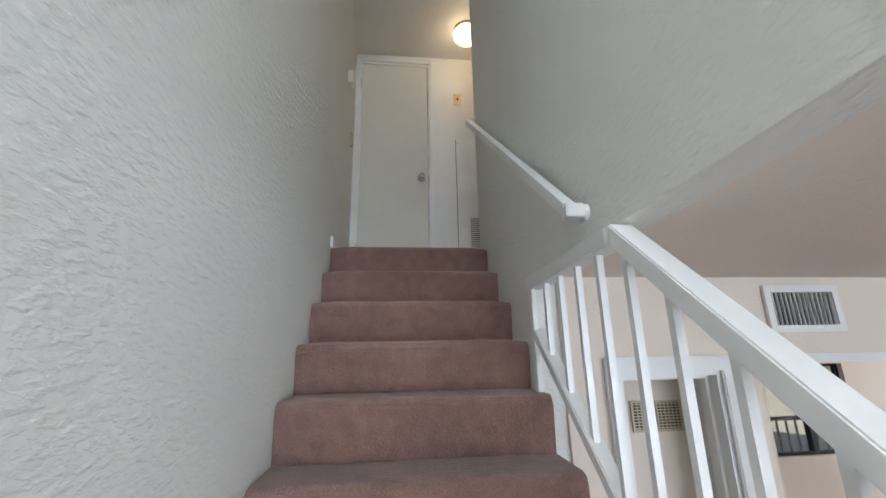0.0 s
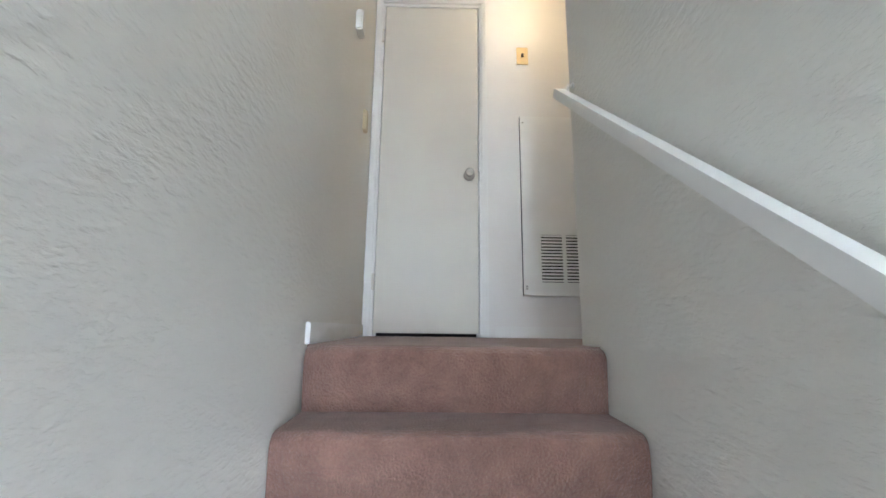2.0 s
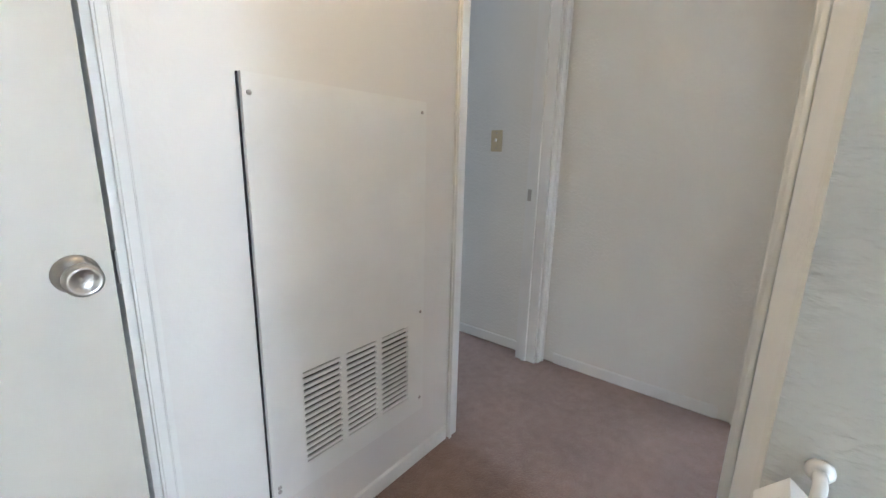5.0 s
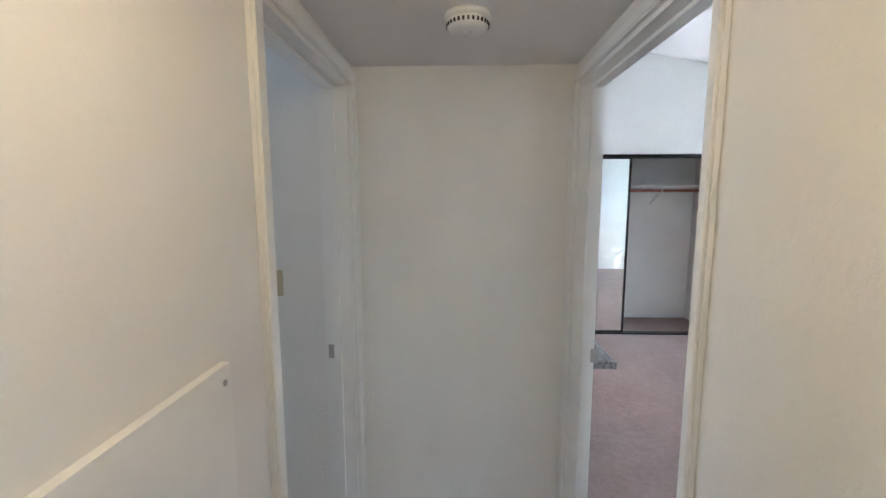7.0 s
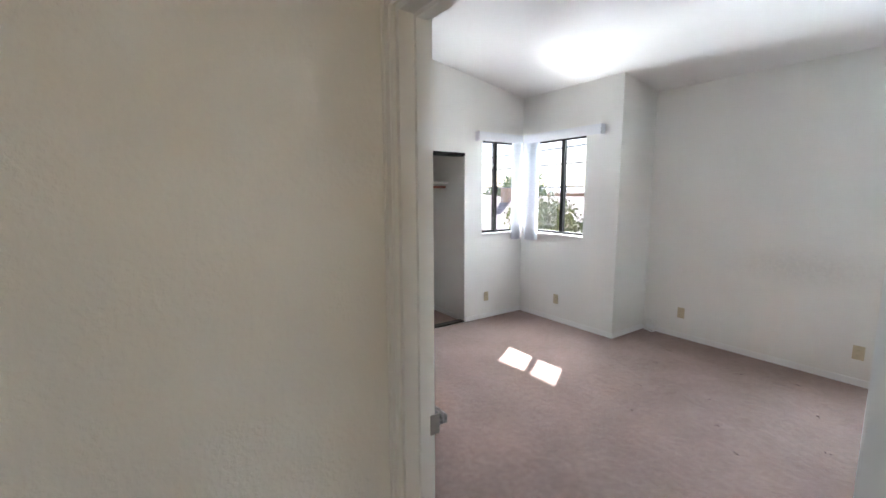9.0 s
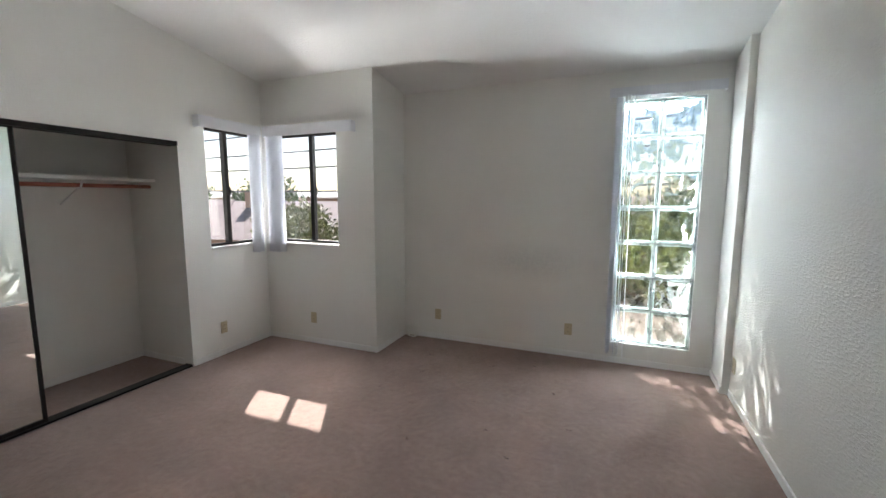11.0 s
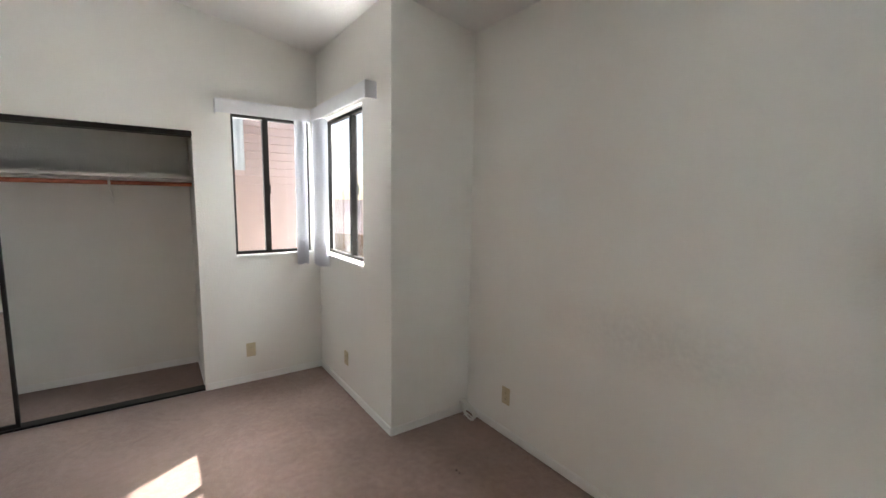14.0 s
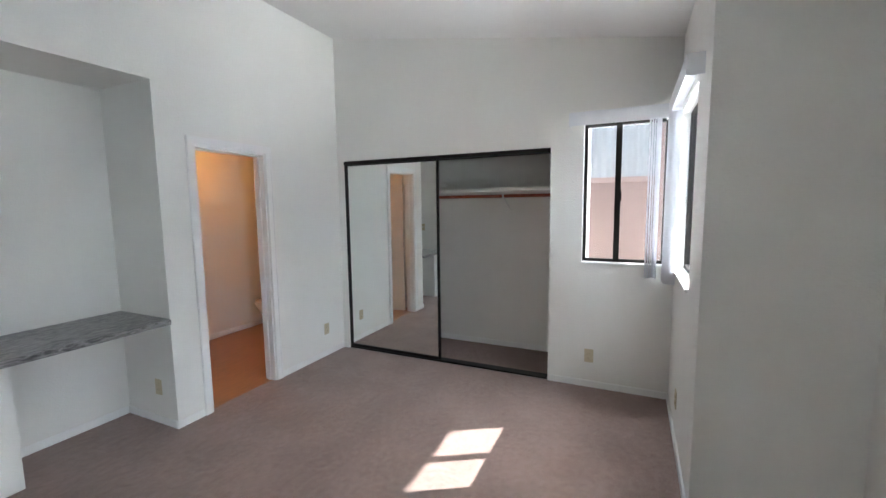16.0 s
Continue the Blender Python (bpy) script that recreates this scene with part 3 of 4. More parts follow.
def railing():
    th = holder("stair_railing", (0.40, 0.5, LOW), "white painted metal stair railing with square balusters", "railing")
    x0, x1 = 0.358, 0.398
    sl = RISE / RUN

    def sloped(nm, ya, za, yb, zb, h, xa=x0, xb=x1):
        bm = bmesh.new()
        v = [bm.verts.new(p) for p in ((xa, ya, za), (xb, ya, za), (xb, ya, za + h), (xa, ya, za + h), (xa, yb, zb), (xb, yb, zb), (xb, yb, zb + h), (xa, yb, zb + h))]
        for q in ((0, 1, 2, 3), (4, 7, 6, 5), (0, 4, 5, 1), (3, 2, 6, 7), (0, 3, 7, 4), (1, 5, 6, 2)):
            bm.faces.new([v[i] for i in q])
        part(nm, bm, TRIM, th, bevel=0.003)
    yt = 0.84
    sloped("top_rail", yt, -0.352, -0.85, -0.352 - (yt + 0.85) * sl, 0.05, x0 - 0.008, x1 + 0.008)
    sloped("bottom_rail", 1.41, -0.515, -0.85, -0.515 - (1.41 + 0.85) * sl, 0.04)
    box("ceiling_rail", x0 - 0.006, x1 + 0.006, 0.86, 1.438, -0.345, -0.302, TRIM, th, bevel=0.003)
    y = 1.31
    while y > -0.8:
        lo = -0.515 - (1.41 - y) * sl + 0.03
        hi = -0.34 if y > yt else -0.352 - (yt - y) * sl + 0.01
        box("baluster", 0.370, 0.386, y - 0.008, y + 0.008, lo, hi, TRIM, th)
        y -= 0.12
    box("newel_post", 0.358, 0.375, 1.40, 1.437, -0.80, -0.345, TRIM, th, bevel=0.003)
    box("newel_post", 0.348, 0.408, 0.31, 0.37, LOW, -0.77, TRIM, th, bevel=0.004)
    box("newel_post", 0.348, 0.408, -0.9, -0.84, LOW, -1.72, TRIM, th, bevel=0.004)


railing()


# ---- setting: downstairs, seen past the railing ----
DY = 1.425
structure(box("ceiling_downstairs", 0.46, 6.0, -5.2, 3.42, -0.30, -0.2, CREAM), "flat painted ceiling of the room downstairs", "ceiling")
wall("wall_downstairs_north", 'y', DY, DY + 0.11, 0.46, 6.0, LOW, -0.30, [(0.645, 1.02, LOW, -0.628), (1.165, 2.6, LOW, -0.60)], mat=CREAM)
wall("wall_downstairs_far", 'y', 3.3, 3.42, 0.46, 6.0, LOW, -0.30, [(2.885, 3.65, -1.36, -0.66)], mat=CREAM)
# off-white among cream walls: its lit look is put into the colour
wall("wall_downstairs_side", 'x', 1.05, 1.165, DY + 0.11, 3.3, LOW, -0.30)
wall("wall_downstairs_south", 'y', -5.2, -5.08, 0.46, 6.0, LOW, -0.30, [(1.0, 4.2, LOW + 0.1, -0.45)])
wall("wall_downstairs_east", 'x', 6.0, 6.12, -5.2, 3.42, LOW, -0.30)
wall("wall_foyer_south", 'y', -5.2, -5.08, -0.62, 0.46, LOW, 0.2)
wall("wall_foyer_west", 'x', -0.62, -0.5, -5.08, -2.72, LOW, 0.2)
structure(box("ceiling_foyer", -0.62, 0.46, -5.08, -2.72, -0.3, -0.2, CEIL), "flat white foyer ceiling", "ceiling")
casing("door_frame_5", 'y', DY, -1, 0.645, 1.02, -0.628, 0.05, z0=LOW, jamb=0.10)
structure(box("trim", 1.075, 2.65, DY - 0.02, DY - 0.001, -0.608, -0.578, TRIM, bevel=0.003), "white painted header trim over the wide opening", "trim")


def register(name, x0, x1, y, z0, z1, n, label, frame=0.025):
    th = holder(name, ((x0 + x1) / 2, y, z0), label, "air vent")
    # near-black sheet gives the vent's inner shade as colour
    box("shade_backing", x0, x1, y - 0.004, y - 0.001, z0, z1, DARK, th)
    bm = bmesh.new()
    slab_with_holes(bm, 'y', y - 0.016, y - 0.0045, x0 - frame, x1 + frame, z0 - frame, z1 + frame, [(x0, x1, z0, z1)])
    part("frame", bm, TRIM, th)
    for k in range(n):
        x = x0 + (x1 - x0) * (k + 0.5) / n
        box("slat", x - 0.0012, x + 0.0012, y - 0.013, y - 0.0045, z0, z1, TRIM, th)


register("return_air_vent", 1.264, 1.517, DY, -0.478, -0.358, 14, "dusty grey return air grille in white frame")
wall("wall_downstairs_closet", 'y', 1.66, 1.74, 0.46, 1.05, LOW, -0.30, mat=CREAM)


def louvre_grille():
    th = holder("louvre_grille", (0.9, 1.66, -0.85), "almond louvred wall grille in the closet downstairs", "air vent")
    x0, x1, z0, z1 = 0.808, 1.0, -0.846, -0.75
    # shade behind the slats, painted as a dark sheet
    box("shade_backing", x0, x1, 1.655, 1.6585, z0, z1, DARK, th)
    bm = bmesh.new()
    slab_with_holes(bm, 'y', 1.648, 1.6545, x0 - 0.008, x1 + 0.008, z0 - 0.008, z1 + 0.008, [(x0, 0.902, z0, z1), (0.908, x1, z0, z1)])
    part("frame", bm, ALMOND, th)
    for k in range(9):
        z = z0 + (z1 - z0) * (k + 0.5) / 9
        box("slat", x0, x1, 1.649, 1.654, z - 0.0022, z + 0.0022, ALMOND, th)
    for k in range(1, 12):
        x = x0 + (x1 - x0) * k / 12
        box("bar", x - 0.002, x + 0.002, 1.6475, 1.6488, z0, z1, ALMOND, th)


louvre_grille()


def balcony_railing():
    th = holder("balcony_railing", (3.3, 3.75, LOW), "black metal balcony railing outside the downstairs window", "railing")
    box("top_rail", 2.75, 4.2, 3.73, 3.76, -1.16, -1.125, BLACK, th)
    box("bottom_rail", 2.75, 4.2, 3.735, 3.755, LOW + 0.08, LOW + 0.11, BLACK, th)
    for x in (2.75, 4.17):
        box("post", x, x + 0.03, 3.73, 3.76, LOW, -1.16, BLACK, th)
    for k in range(14):
        x = 2.86 + k * 0.095
        box("baluster", x, x + 0.014, 3.738, 3.752, LOW + 0.11, -1.16, BLACK, th)


balcony_railing()

# ---- setting: bedroom ----
SLOPE = 0.1665


def roof_z(y):
    return 2.668 + SLOPE * (y + 1.79)


def sloped_slab(name, x0, x1, y0, y1, t, mat, label, category):
    bm = bmesh.new()
    v = [bm.verts.new((x, y, roof_z(y) + dz)) for dz in (0, t) for y in (y0, y1) for x in (x0, x1)]
    for q in ((0, 2, 3, 1), (4, 5, 7, 6), (0, 1, 5, 4), (2, 6, 7, 3), (0, 4, 6, 2), (1, 3, 7, 5)):
        bm.faces.new([v[i] for i in q])
    return structure(part(name, bm, mat), label, category)


ROOF = material("roof_shingle", (0.11, 0.085, 0.065), 0.9, 0, 0.3, 6, (40, 0.5, 0.01))
sloped_slab("ceiling_bedroom", 0.40, 5.10, -2.30, 2.30, 0.03, CEIL, "sloping white textured bedroom ceiling", "ceiling")
sloped_slab("roof", -0.9, 6.2, -2.32, 4.6, 0.16, ROOF, "low-pitched shingle roof with eaves", "roof").location.z = 0.034
structure(box("roof_lower", 0.46, 6.15, -5.25, -1.96, -0.195, -0.12, ROOF), "brown shingle roof over the rooms below", "roof")
structure(box("roof_lower", 3.66, 6.15, -1.955, -1.285, -0.195, -0.12, ROOF), "brown shingle roof beside the bay", "roof")
structure(box("floor_bedroom", 0.42, 5.70, -1.9, 2.10, -0.16, 0.0, CARPET), "worn mauve-brown bedroom carpet with dents and stains", "floor")
wall("wall_bedroom_south", 'y', -1.95, -1.79, 0.46, 3.65, -0.3, 2.75, [(0.69, 1.335, 0.20, 2.415)], mat=SCUFFED_WALL)
wall("wall_bedroom_pilaster", 'x', 0.46, 0.512, -1.79, -1.42, 0.0, 2.75)
wall("wall_bedroom_return", 'x', 3.53, 3.65, -1.79, -1.275, -0.3, 2.85)
wall("wall_bay_south", 'y', -1.275, -1.155, 3.53, 5.04, -0.3, 2.85, [(3.955, 4.86, 1.07, 2.215)])
wall("wall_bedroom_east", 'x', 4.92, 5.04, -1.155, 2.30, -0.3, 3.45, [(-1.09, -0.472, 1.075, 2.215), (-0.205, 1.965, 0.0, 2.045)])
# north wall with recessed niche and bathroom door
bm = bmesh.new()
add_box(bm, 3.05, 3.31, 2.05, 2.17, 0, 3.5)
add_box(bm, 3.31, 3.95, 2.05, 2.17, 2.03, 3.5)
add_box(bm, 3.95, 4.92, 2.05, 2.17, 0, 3.5)
add_box(bm, 3.05, 3.15, 2.17, 2.75, 0, 3.5)
add_box(bm, 2.13, 3.05, 2.64, 2.75, 0, 3.5)
add_box(bm, 2.13, 3.05, 2.05, 2.64, 2.42, 3.5)
structure(part("wall_bedroom_north", bm, WALL), "off-white wall with a deep niche and a doorway", "wall")
baseboard('y', -1.79, 1, 0.512, 3.53)
baseboard('x', 3.53, -1, -1.79, -1.155)
baseboard('y', -1.155, 1, 3.518, 4.92)
baseboard('x', 4.92, -1, -1.143, -0.42)
baseboard('x', 4.92, -1, -0.42, -0.215)
baseboard('x', 4.92, -1, 1.972, 2.05)
baseboard('y', 2.05, -1, 4.01, 4.908)
baseboard('y', 2.05, -1, 3.038, 3.25)
baseboard('x', 3.05, -1, 2.05, 2.64)
baseboard('y', 2.64, -1, 2.30, 3.038)
structure(box('wall_counter_support', 2.13, 2.285, 2.22, 2.64, 0.0, 0.772, WALL), 'white support wall under the niche counter', 'wall')
baseboard('x', 0.512, 1, -1.79, -1.42)
baseboard('x', 0.46, 1, -1.40, 2.17)
# closet shell behind the sliding doors
wall("wall_closet_back", 'x', 5.64, 5.74, -0.45, 2.30, 0, 2.5)
wall("wall_closet_south", 'y', -0.33, -0.215, 5.04, 5.64, 0, 2.5)
wall("wall_closet_north", 'y', 2.05, 2.17, 5.04, 5.64, 0, 2.5)
structure(box("ceiling_closet", 5.04, 5.64, -0.215, 2.05, 2.40, 2.5, CEIL), "white closet ceiling", "ceiling")
baseboard('x', 5.64, -1, -0.215, 2.05)
baseboard('y', -0.215, 1, 5.04, 5.628)

# study behind the landing's open door
wall("wall_study_east", 'x', 3.0, 3.1, 3.75, 7.0, 0, 2.5)
wall("wall_study_corner", 'y', 3.75, 3.85, 2.13, 3.0, 0, 2.5)
wall("wall_study_west", 'x', 0.2, 0.3, 3.34, 7.0, 0, 2.5)
wall("wall_study_north", 'y', 7.0, 7.1, 0.2, 3.1, 0, 2.5)
structure(box("ceiling_study", 0.2, 3.1, 3.34, 7.1, 2.42, 2.52, CEIL), "white ceiling of the room past the landing", "ceiling")
structure(box("floor_study", 0.2, 3.0, 3.34, 7.0, -0.16, 0.0, CARPET), "mauve-brown carpet in the room past the landing", "floor")
baseboard('x', 2.01, -1, 3.36, 3.86)
baseboard('y', 3.85, 1, 1.998, 3.0)

# bathroom
wall("wall_bath_north", 'y', 3.69, 3.75, 3.1, 6.0, 0, 2.5, mat=WALL)
wall("wall_bath_east", 'x', 5.5, 5.6, 2.17, 3.69, 0, 2.5)
wall("wall_bath_west", 'x', 3.06, 3.15, 2.75, 3.75, 0, 2.5)
structure(box("ceiling_bath", 3.1, 5.6, 2.172, 3.69, 2.42, 2.5, CEIL), "bathroom ceiling", "ceiling")
structure(box("floor_bath", 3.1, 5.6, 2.09, 3.70, -0.1, 0.002, WOODFLOOR), "orange-brown wood-look vinyl bathroom floor", "floor")
baseboard('y', 3.69, -1, 3.15, 5.5)


def closet_fittings():
    th = holder("closet_shelf", (5.4, 0.9, 1.7), "white closet shelf with red-brown hanging rod and bracket", "shelf")
    box("board", 5.26, 5.64, -0.215, 2.05, 1.70, 1.722, SHELF, th, bevel=0.002)
    box("cleat", 5.622, 5.64, -0.215, 2.05, 1.64, 1.70, SHELF, th)
    bm = bmesh.new()
    add_tube(bm, [(5.34, -0.215, 1.655), (5.34, 2.05, 1.655)], 0.017, 12)
    part("rod", bm, RODWOOD, th, "red-brown wooden hanging rod", smooth=True)
    bm = bmesh.new()
    add_tube(bm, [(5.30, 0.33, 1.69), (5.33, 0.33, 1.63), (5.36, 0.33, 1.635), (5.63, 0.33, 1.50)], 0.008)
    add_tube(bm, [(5.30, 0.33, 1.693), (5.63, 0.33, 1.693)], 0.006)
    part("bracket", bm, SHELF, th)


closet_fittings()


def mirror_door(y0, y1, x, label):
    th = holder("mirror_door", (x, (y0 + y1) / 2, 0.02), label, "mirror door", "sliding closet doors")
    box("mirror", x - 0.003, x + 0.003, y0 + 0.02, y1 - 0.02, 0.045, 2.0, MIRROR, th)
    box("stile", x - 0.012, x + 0.012, y0, y0 + 0.022, 0.02, 2.02, BLACK, th, bevel=0.002)
    box("stile", x - 0.012, x + 0.012, y1 - 0.022, y1, 0.02, 2.02, BLACK, th, bevel=0.002)
    box("bottom_rail", x - 0.012, x + 0.012, y0 + 0.022, y1 - 0.022, 0.02, 0.046, BLACK, th)
    box("top_rail", x - 0.012, x + 0.012, y0 + 0.022, y1 - 0.022, 1.995, 2.02, BLACK, th)


mirror_door(0.862, 1.960, 4.945, "mirrored sliding closet door in dark bronze frame, shut")
mirror_door(0.885, 1.955, 4.985, "mirrored sliding closet door pushed behind the other")
track = holder("closet_track", (4.965, 0.88, 0), "dark bronze sliding door track around closet opening", "track", kind="structure")
box("top_track", 4.915, 5.02, -0.205, 1.965, 2.005, 2.043, BLACK, track)
box("floor_track", 4.925, 5.01, -0.205, 1.965, 0.002, 0.018, BLACK, track)
box("side_channel", 4.925, 5.00, 1.958, 1.965, 0.018, 2.005, BLACK, track)

counter = holder("niche_counter", (2.65, 2.3, 0.77), "grey mottled laminate counter shelf built into the niche", "counter")
box("top", 2.132, 3.048, 2.045, 2.638, 0.772, 0.806, LAMINATE, counter)
box("front_edge", 2.132, 3.048, 2.030, 2.0445, 0.768, 0.804, LAMINATE, counter, bevel=0.004)


# ---- windows ----
def slider_window(name, axis, a, u0, u1, z0, z1, mull, label):
    th = holder(name, (a, (u0 + u1) / 2, z0) if axis == 'x' else ((u0 + u1) / 2, a, z0), label, "window", kind="structure")

    def bar(nm, ua, ub, za, zb, d0=-0.02, d1=0.02, mat=BLACK, bev=0.0):
        bm = bmesh.new()
        if axis == 'x':
            add_box(bm, a + d0, a + d1, ua, ub, za, zb)
        else:
            add_box(bm, ua, ub, a + d0, a + d1, za, zb)
        return part(nm, bm, mat, th, bevel=bev)
    w = 0.024
    bar("frame_side", u0, u0 + w, z0, z1)
    bar("frame_side", u1 - w, u1, z0, z1)
    bar("frame_sill", u0 + w, u1 - w, z0, z0 + w)
    bar("frame_head", u0 + w, u1 - w, z1 - w, z1)
    bar("meeting_stile", mull - 0.022, mull + 0.022, z0 + w, z1 - w, -0.03, 0.02)
    for ua, ub in ((u0 + w, mull - 0.022), (mull + 0.022, u1 - w)):
        p = bar("pane", ua, ub, z0 + w, z1 - w, -0.002, 0.002, PANE)
        p.visible_shadow = False
    bar("latch", mull - 0.03, mull - 0.022, z0 + 0.5, z0 + 0.58, -0.038, -0.02)


slider_window("window_1", 'x', 5.0, -1.09, -0.472, 1.085, 2.215, -0.735, "dark bronze aluminium sliding window facing the neighbour")
slider_window("window_2", 'y', -1.235, 3.955, 4.86, 1.085, 2.215, 4.32, "dark bronze aluminium sliding window facing rooftops")
slider_window("window_4", 'y', 3.36, 2.885, 3.65, -1.36, -0.66, 3.27, "dark bronze window downstairs facing the balcony")
structure(box("window_sill", 4.90, 4.98, -1.09, -0.472, 1.066, 1.084, TRIM, bevel=0.003), "white painted window sill", "sill")
structure(box("window_sill", 3.955, 4.86, -1.215, -1.135, 1.062, 1.082, TRIM, bevel=0.003), "white painted window sill in sunlight", "sill")


def valance(axis, a, side, u0, u1, z0, z1, label):
    th = holder("valance", (a, (u0 + u1) / 2, z0) if axis == 'x' else ((u0 + u1) / 2, a, z0), label, "valance", "window valances")
    d = 0.085

    def bar(nm, ua, ub, s0, s1, za, zb):
        bm = bmesh.new()
        p, q = sorted((a + side * s0, a + side * s1))
        if axis == 'x':
            add_box(bm, p, q, ua, ub, za, zb)
        else:
            add_box(bm, ua, ub, p, q, za, zb)
        part(nm, bm, VINYL, th, bevel=0.002)
    bar("face", u0, u1, d - 0.006, d, z0, z1)
    bar("return", u0, u0 + 0.006, 0.002, d - 0.006, z0, z1)
    bar("return", u1 - 0.006, u1, 0.002, d - 0.006, z0, z1)
    bar("head_rail", u0 + 0.008, u1 - 0.008, 0.003, d - 0.008, z1 - 0.035, z1 - 0.008)


valance('x', 4.92, -1, -1.07, -0.36, 2.19, 2.295, "white vinyl blind valance over the east window")
valance('y', -1.155, 1, 3.72, 4.826, 2.19, 2.295, "white vinyl blind valance over the south window")
valance('y', -1.79, 1, 0.57, 1.45, 2.43, 2.51, "white vinyl blind valance over the glass blocks")


def vane_stack(name, vanes, z0, z1, label):
    th = holder(name, (vanes[0][0], vanes[0][1], z0), label, "vertical blinds", "vertical blinds")
    for x, y, ang, jit in vanes:
        bm = bmesh.new()
        w, n = 0.085, 5
        c, s = math.cos(radians(ang)), math.sin(radians(ang))
        cols = []
        for k in range(n):
            u = w * (k / (n - 1) - 0.5)
            bow = 0.006 * (1 - (2 * k / (n - 1) - 1) ** 2)
            px, py = x + u * c - bow * s, y + u * s + bow * c
            cols.append([bm.verts.new((px + dx, py + dy, z)) for z, dx, dy in ((z0 + jit, jit * 0.6, jit * 0.4), (z1, 0, 0))])
        for u, v in zip(cols, cols[1:]):
            bm.faces.new((u[0], v[0], v[1], u[1]))
        bmesh.ops.solidify(bm, geom=bm.faces[:], thickness=0.0012)
        part("vane", bm, VINYL, th)


rnd = random.Random(4)
vane_stack("blinds_east", [(4.862, -0.955 - 0.017 * k, 6 + rnd.uniform(-5, 5), rnd.uniform(0, 0.01)) for k in range(5)], 0.985, 2.2, "white vinyl vertical blind vanes drawn to the corner")
vane_stack("blinds_south", [(4.64 + 0.02 * k, -1.105, 62 + rnd.uniform(-6, 6), rnd.uniform(0, 0.012)) for k in range(7)], 0.98, 2.2, "white vinyl vertical blind vanes bunched beside the south window")
vane_stack("blinds_glass_block", [(1.25 + 0.026 * k, -1.735, 80 + 5 * k + rnd.uniform(-9, 9), rnd.uniform(-0.02, 0.03)) for k in range(6)], 0.10, 2.44, "white vinyl vertical blind vanes bunched beside the glass blocks")


def glass_block_window():
    th = holder("window_3", (1.01, -1.87, 0.2), "glass block window of wavy square blocks in white mortar", "window", kind="structure")
    x0, x1, z0, z1, cols, rows = 0.69, 1.335, 0.20, 2.415, 2, 7
    w, h = (x1 - x0) / cols, (z1 - z0) / rows
    j = 0.005
    for c in range(cols + 1):
        x = x0 + c * w
        box("mortar_joint", max(x0, x - j), min(x1, x + j), -1.90, -1.815, z0, z1, MORTAR, th)
    for r in range(rows + 1):
        z = z0 + r * h
        for c in range(cols):
            box("mortar_joint", x0 + c * w + j, x0 + (c + 1) * w - j, -1.90, -1.815, max(z0, z - j), min(z1, z + j), MORTAR, th)
    bm = bmesh.new()
    bw, bh = w / 2 - j - 0.0005, h / 2 - j - 0.0005
    # two pressed glass shells with an air space between, and a raised rim
    for s in (-1, 1):
        rings = []
        for u, dep in ((1.0, 0.020), (1.0, 0.044), (0.965, 0.048), (0.9, 0.041), (0.0, 0.041)):
            if u:
                rings.append([bm.verts.new((sx * bw * u if u == 1 else sx * (bw - (1 - u) * 0.15), s * dep, sz * bh if u == 1 else sz * (bh - (1 - u) * 0.15))) for sx, sz in ((-1, -1), (1, -1), (1, 1), (-1, 1))])
        inner = [bm.verts.new((sx * (bw - 0.012), s * 0.031, sz * (bh - 0.012))) for sx, sz in ((-1, -1), (1, -1), (1, 1), (-1, 1))]
        inner2 = [bm.verts.new((sx * (bw - 0.008), s * 0.020, sz * (bh - 0.008))) for sx, sz in ((-1, -1), (1, -1), (1, 1), (-1, 1))]
        seq = [inner, inner2] + rings
        for a, b in zip(seq, seq[1:]):
            for k in range(4):
                bm.faces.new((a[k], a[(k + 1) % 4], b[(k + 1) % 4], b[k]))
        bm.faces.new(inner)
        bm.faces.new(rings[-1])
    rim = bmesh.new()
    slab_with_holes(rim, 'y', -0.0195, 0.0195, 0.001 - bw, bw - 0.001, 0.001 - bh, bh - 0.001, [(0.017 - bw, bw - 0.017, 0.017 - bh, bh - 0.017)])
    first = first_rim = None
    for r in range(rows):
        for c in range(cols):
            place = Vector((x0 + (c + 0.5) * w, -1.86, z0 + (r + 0.5) * h))
            if first is None:
                first = ob = part("glass_block", bm, BLOCKGLASS)
            else:
                ob = new("glass_block", first.data)
            ob.location = place
            ob.parent = th
            ob.matrix_parent_inverse = th.matrix_world.inverted()
            if first_rim is None:
                first_rim = edge = part("rim", rim, EDGE)
            else:
                edge = new("rim", first_rim.data)
            edge.parent = ob


glass_block_window()


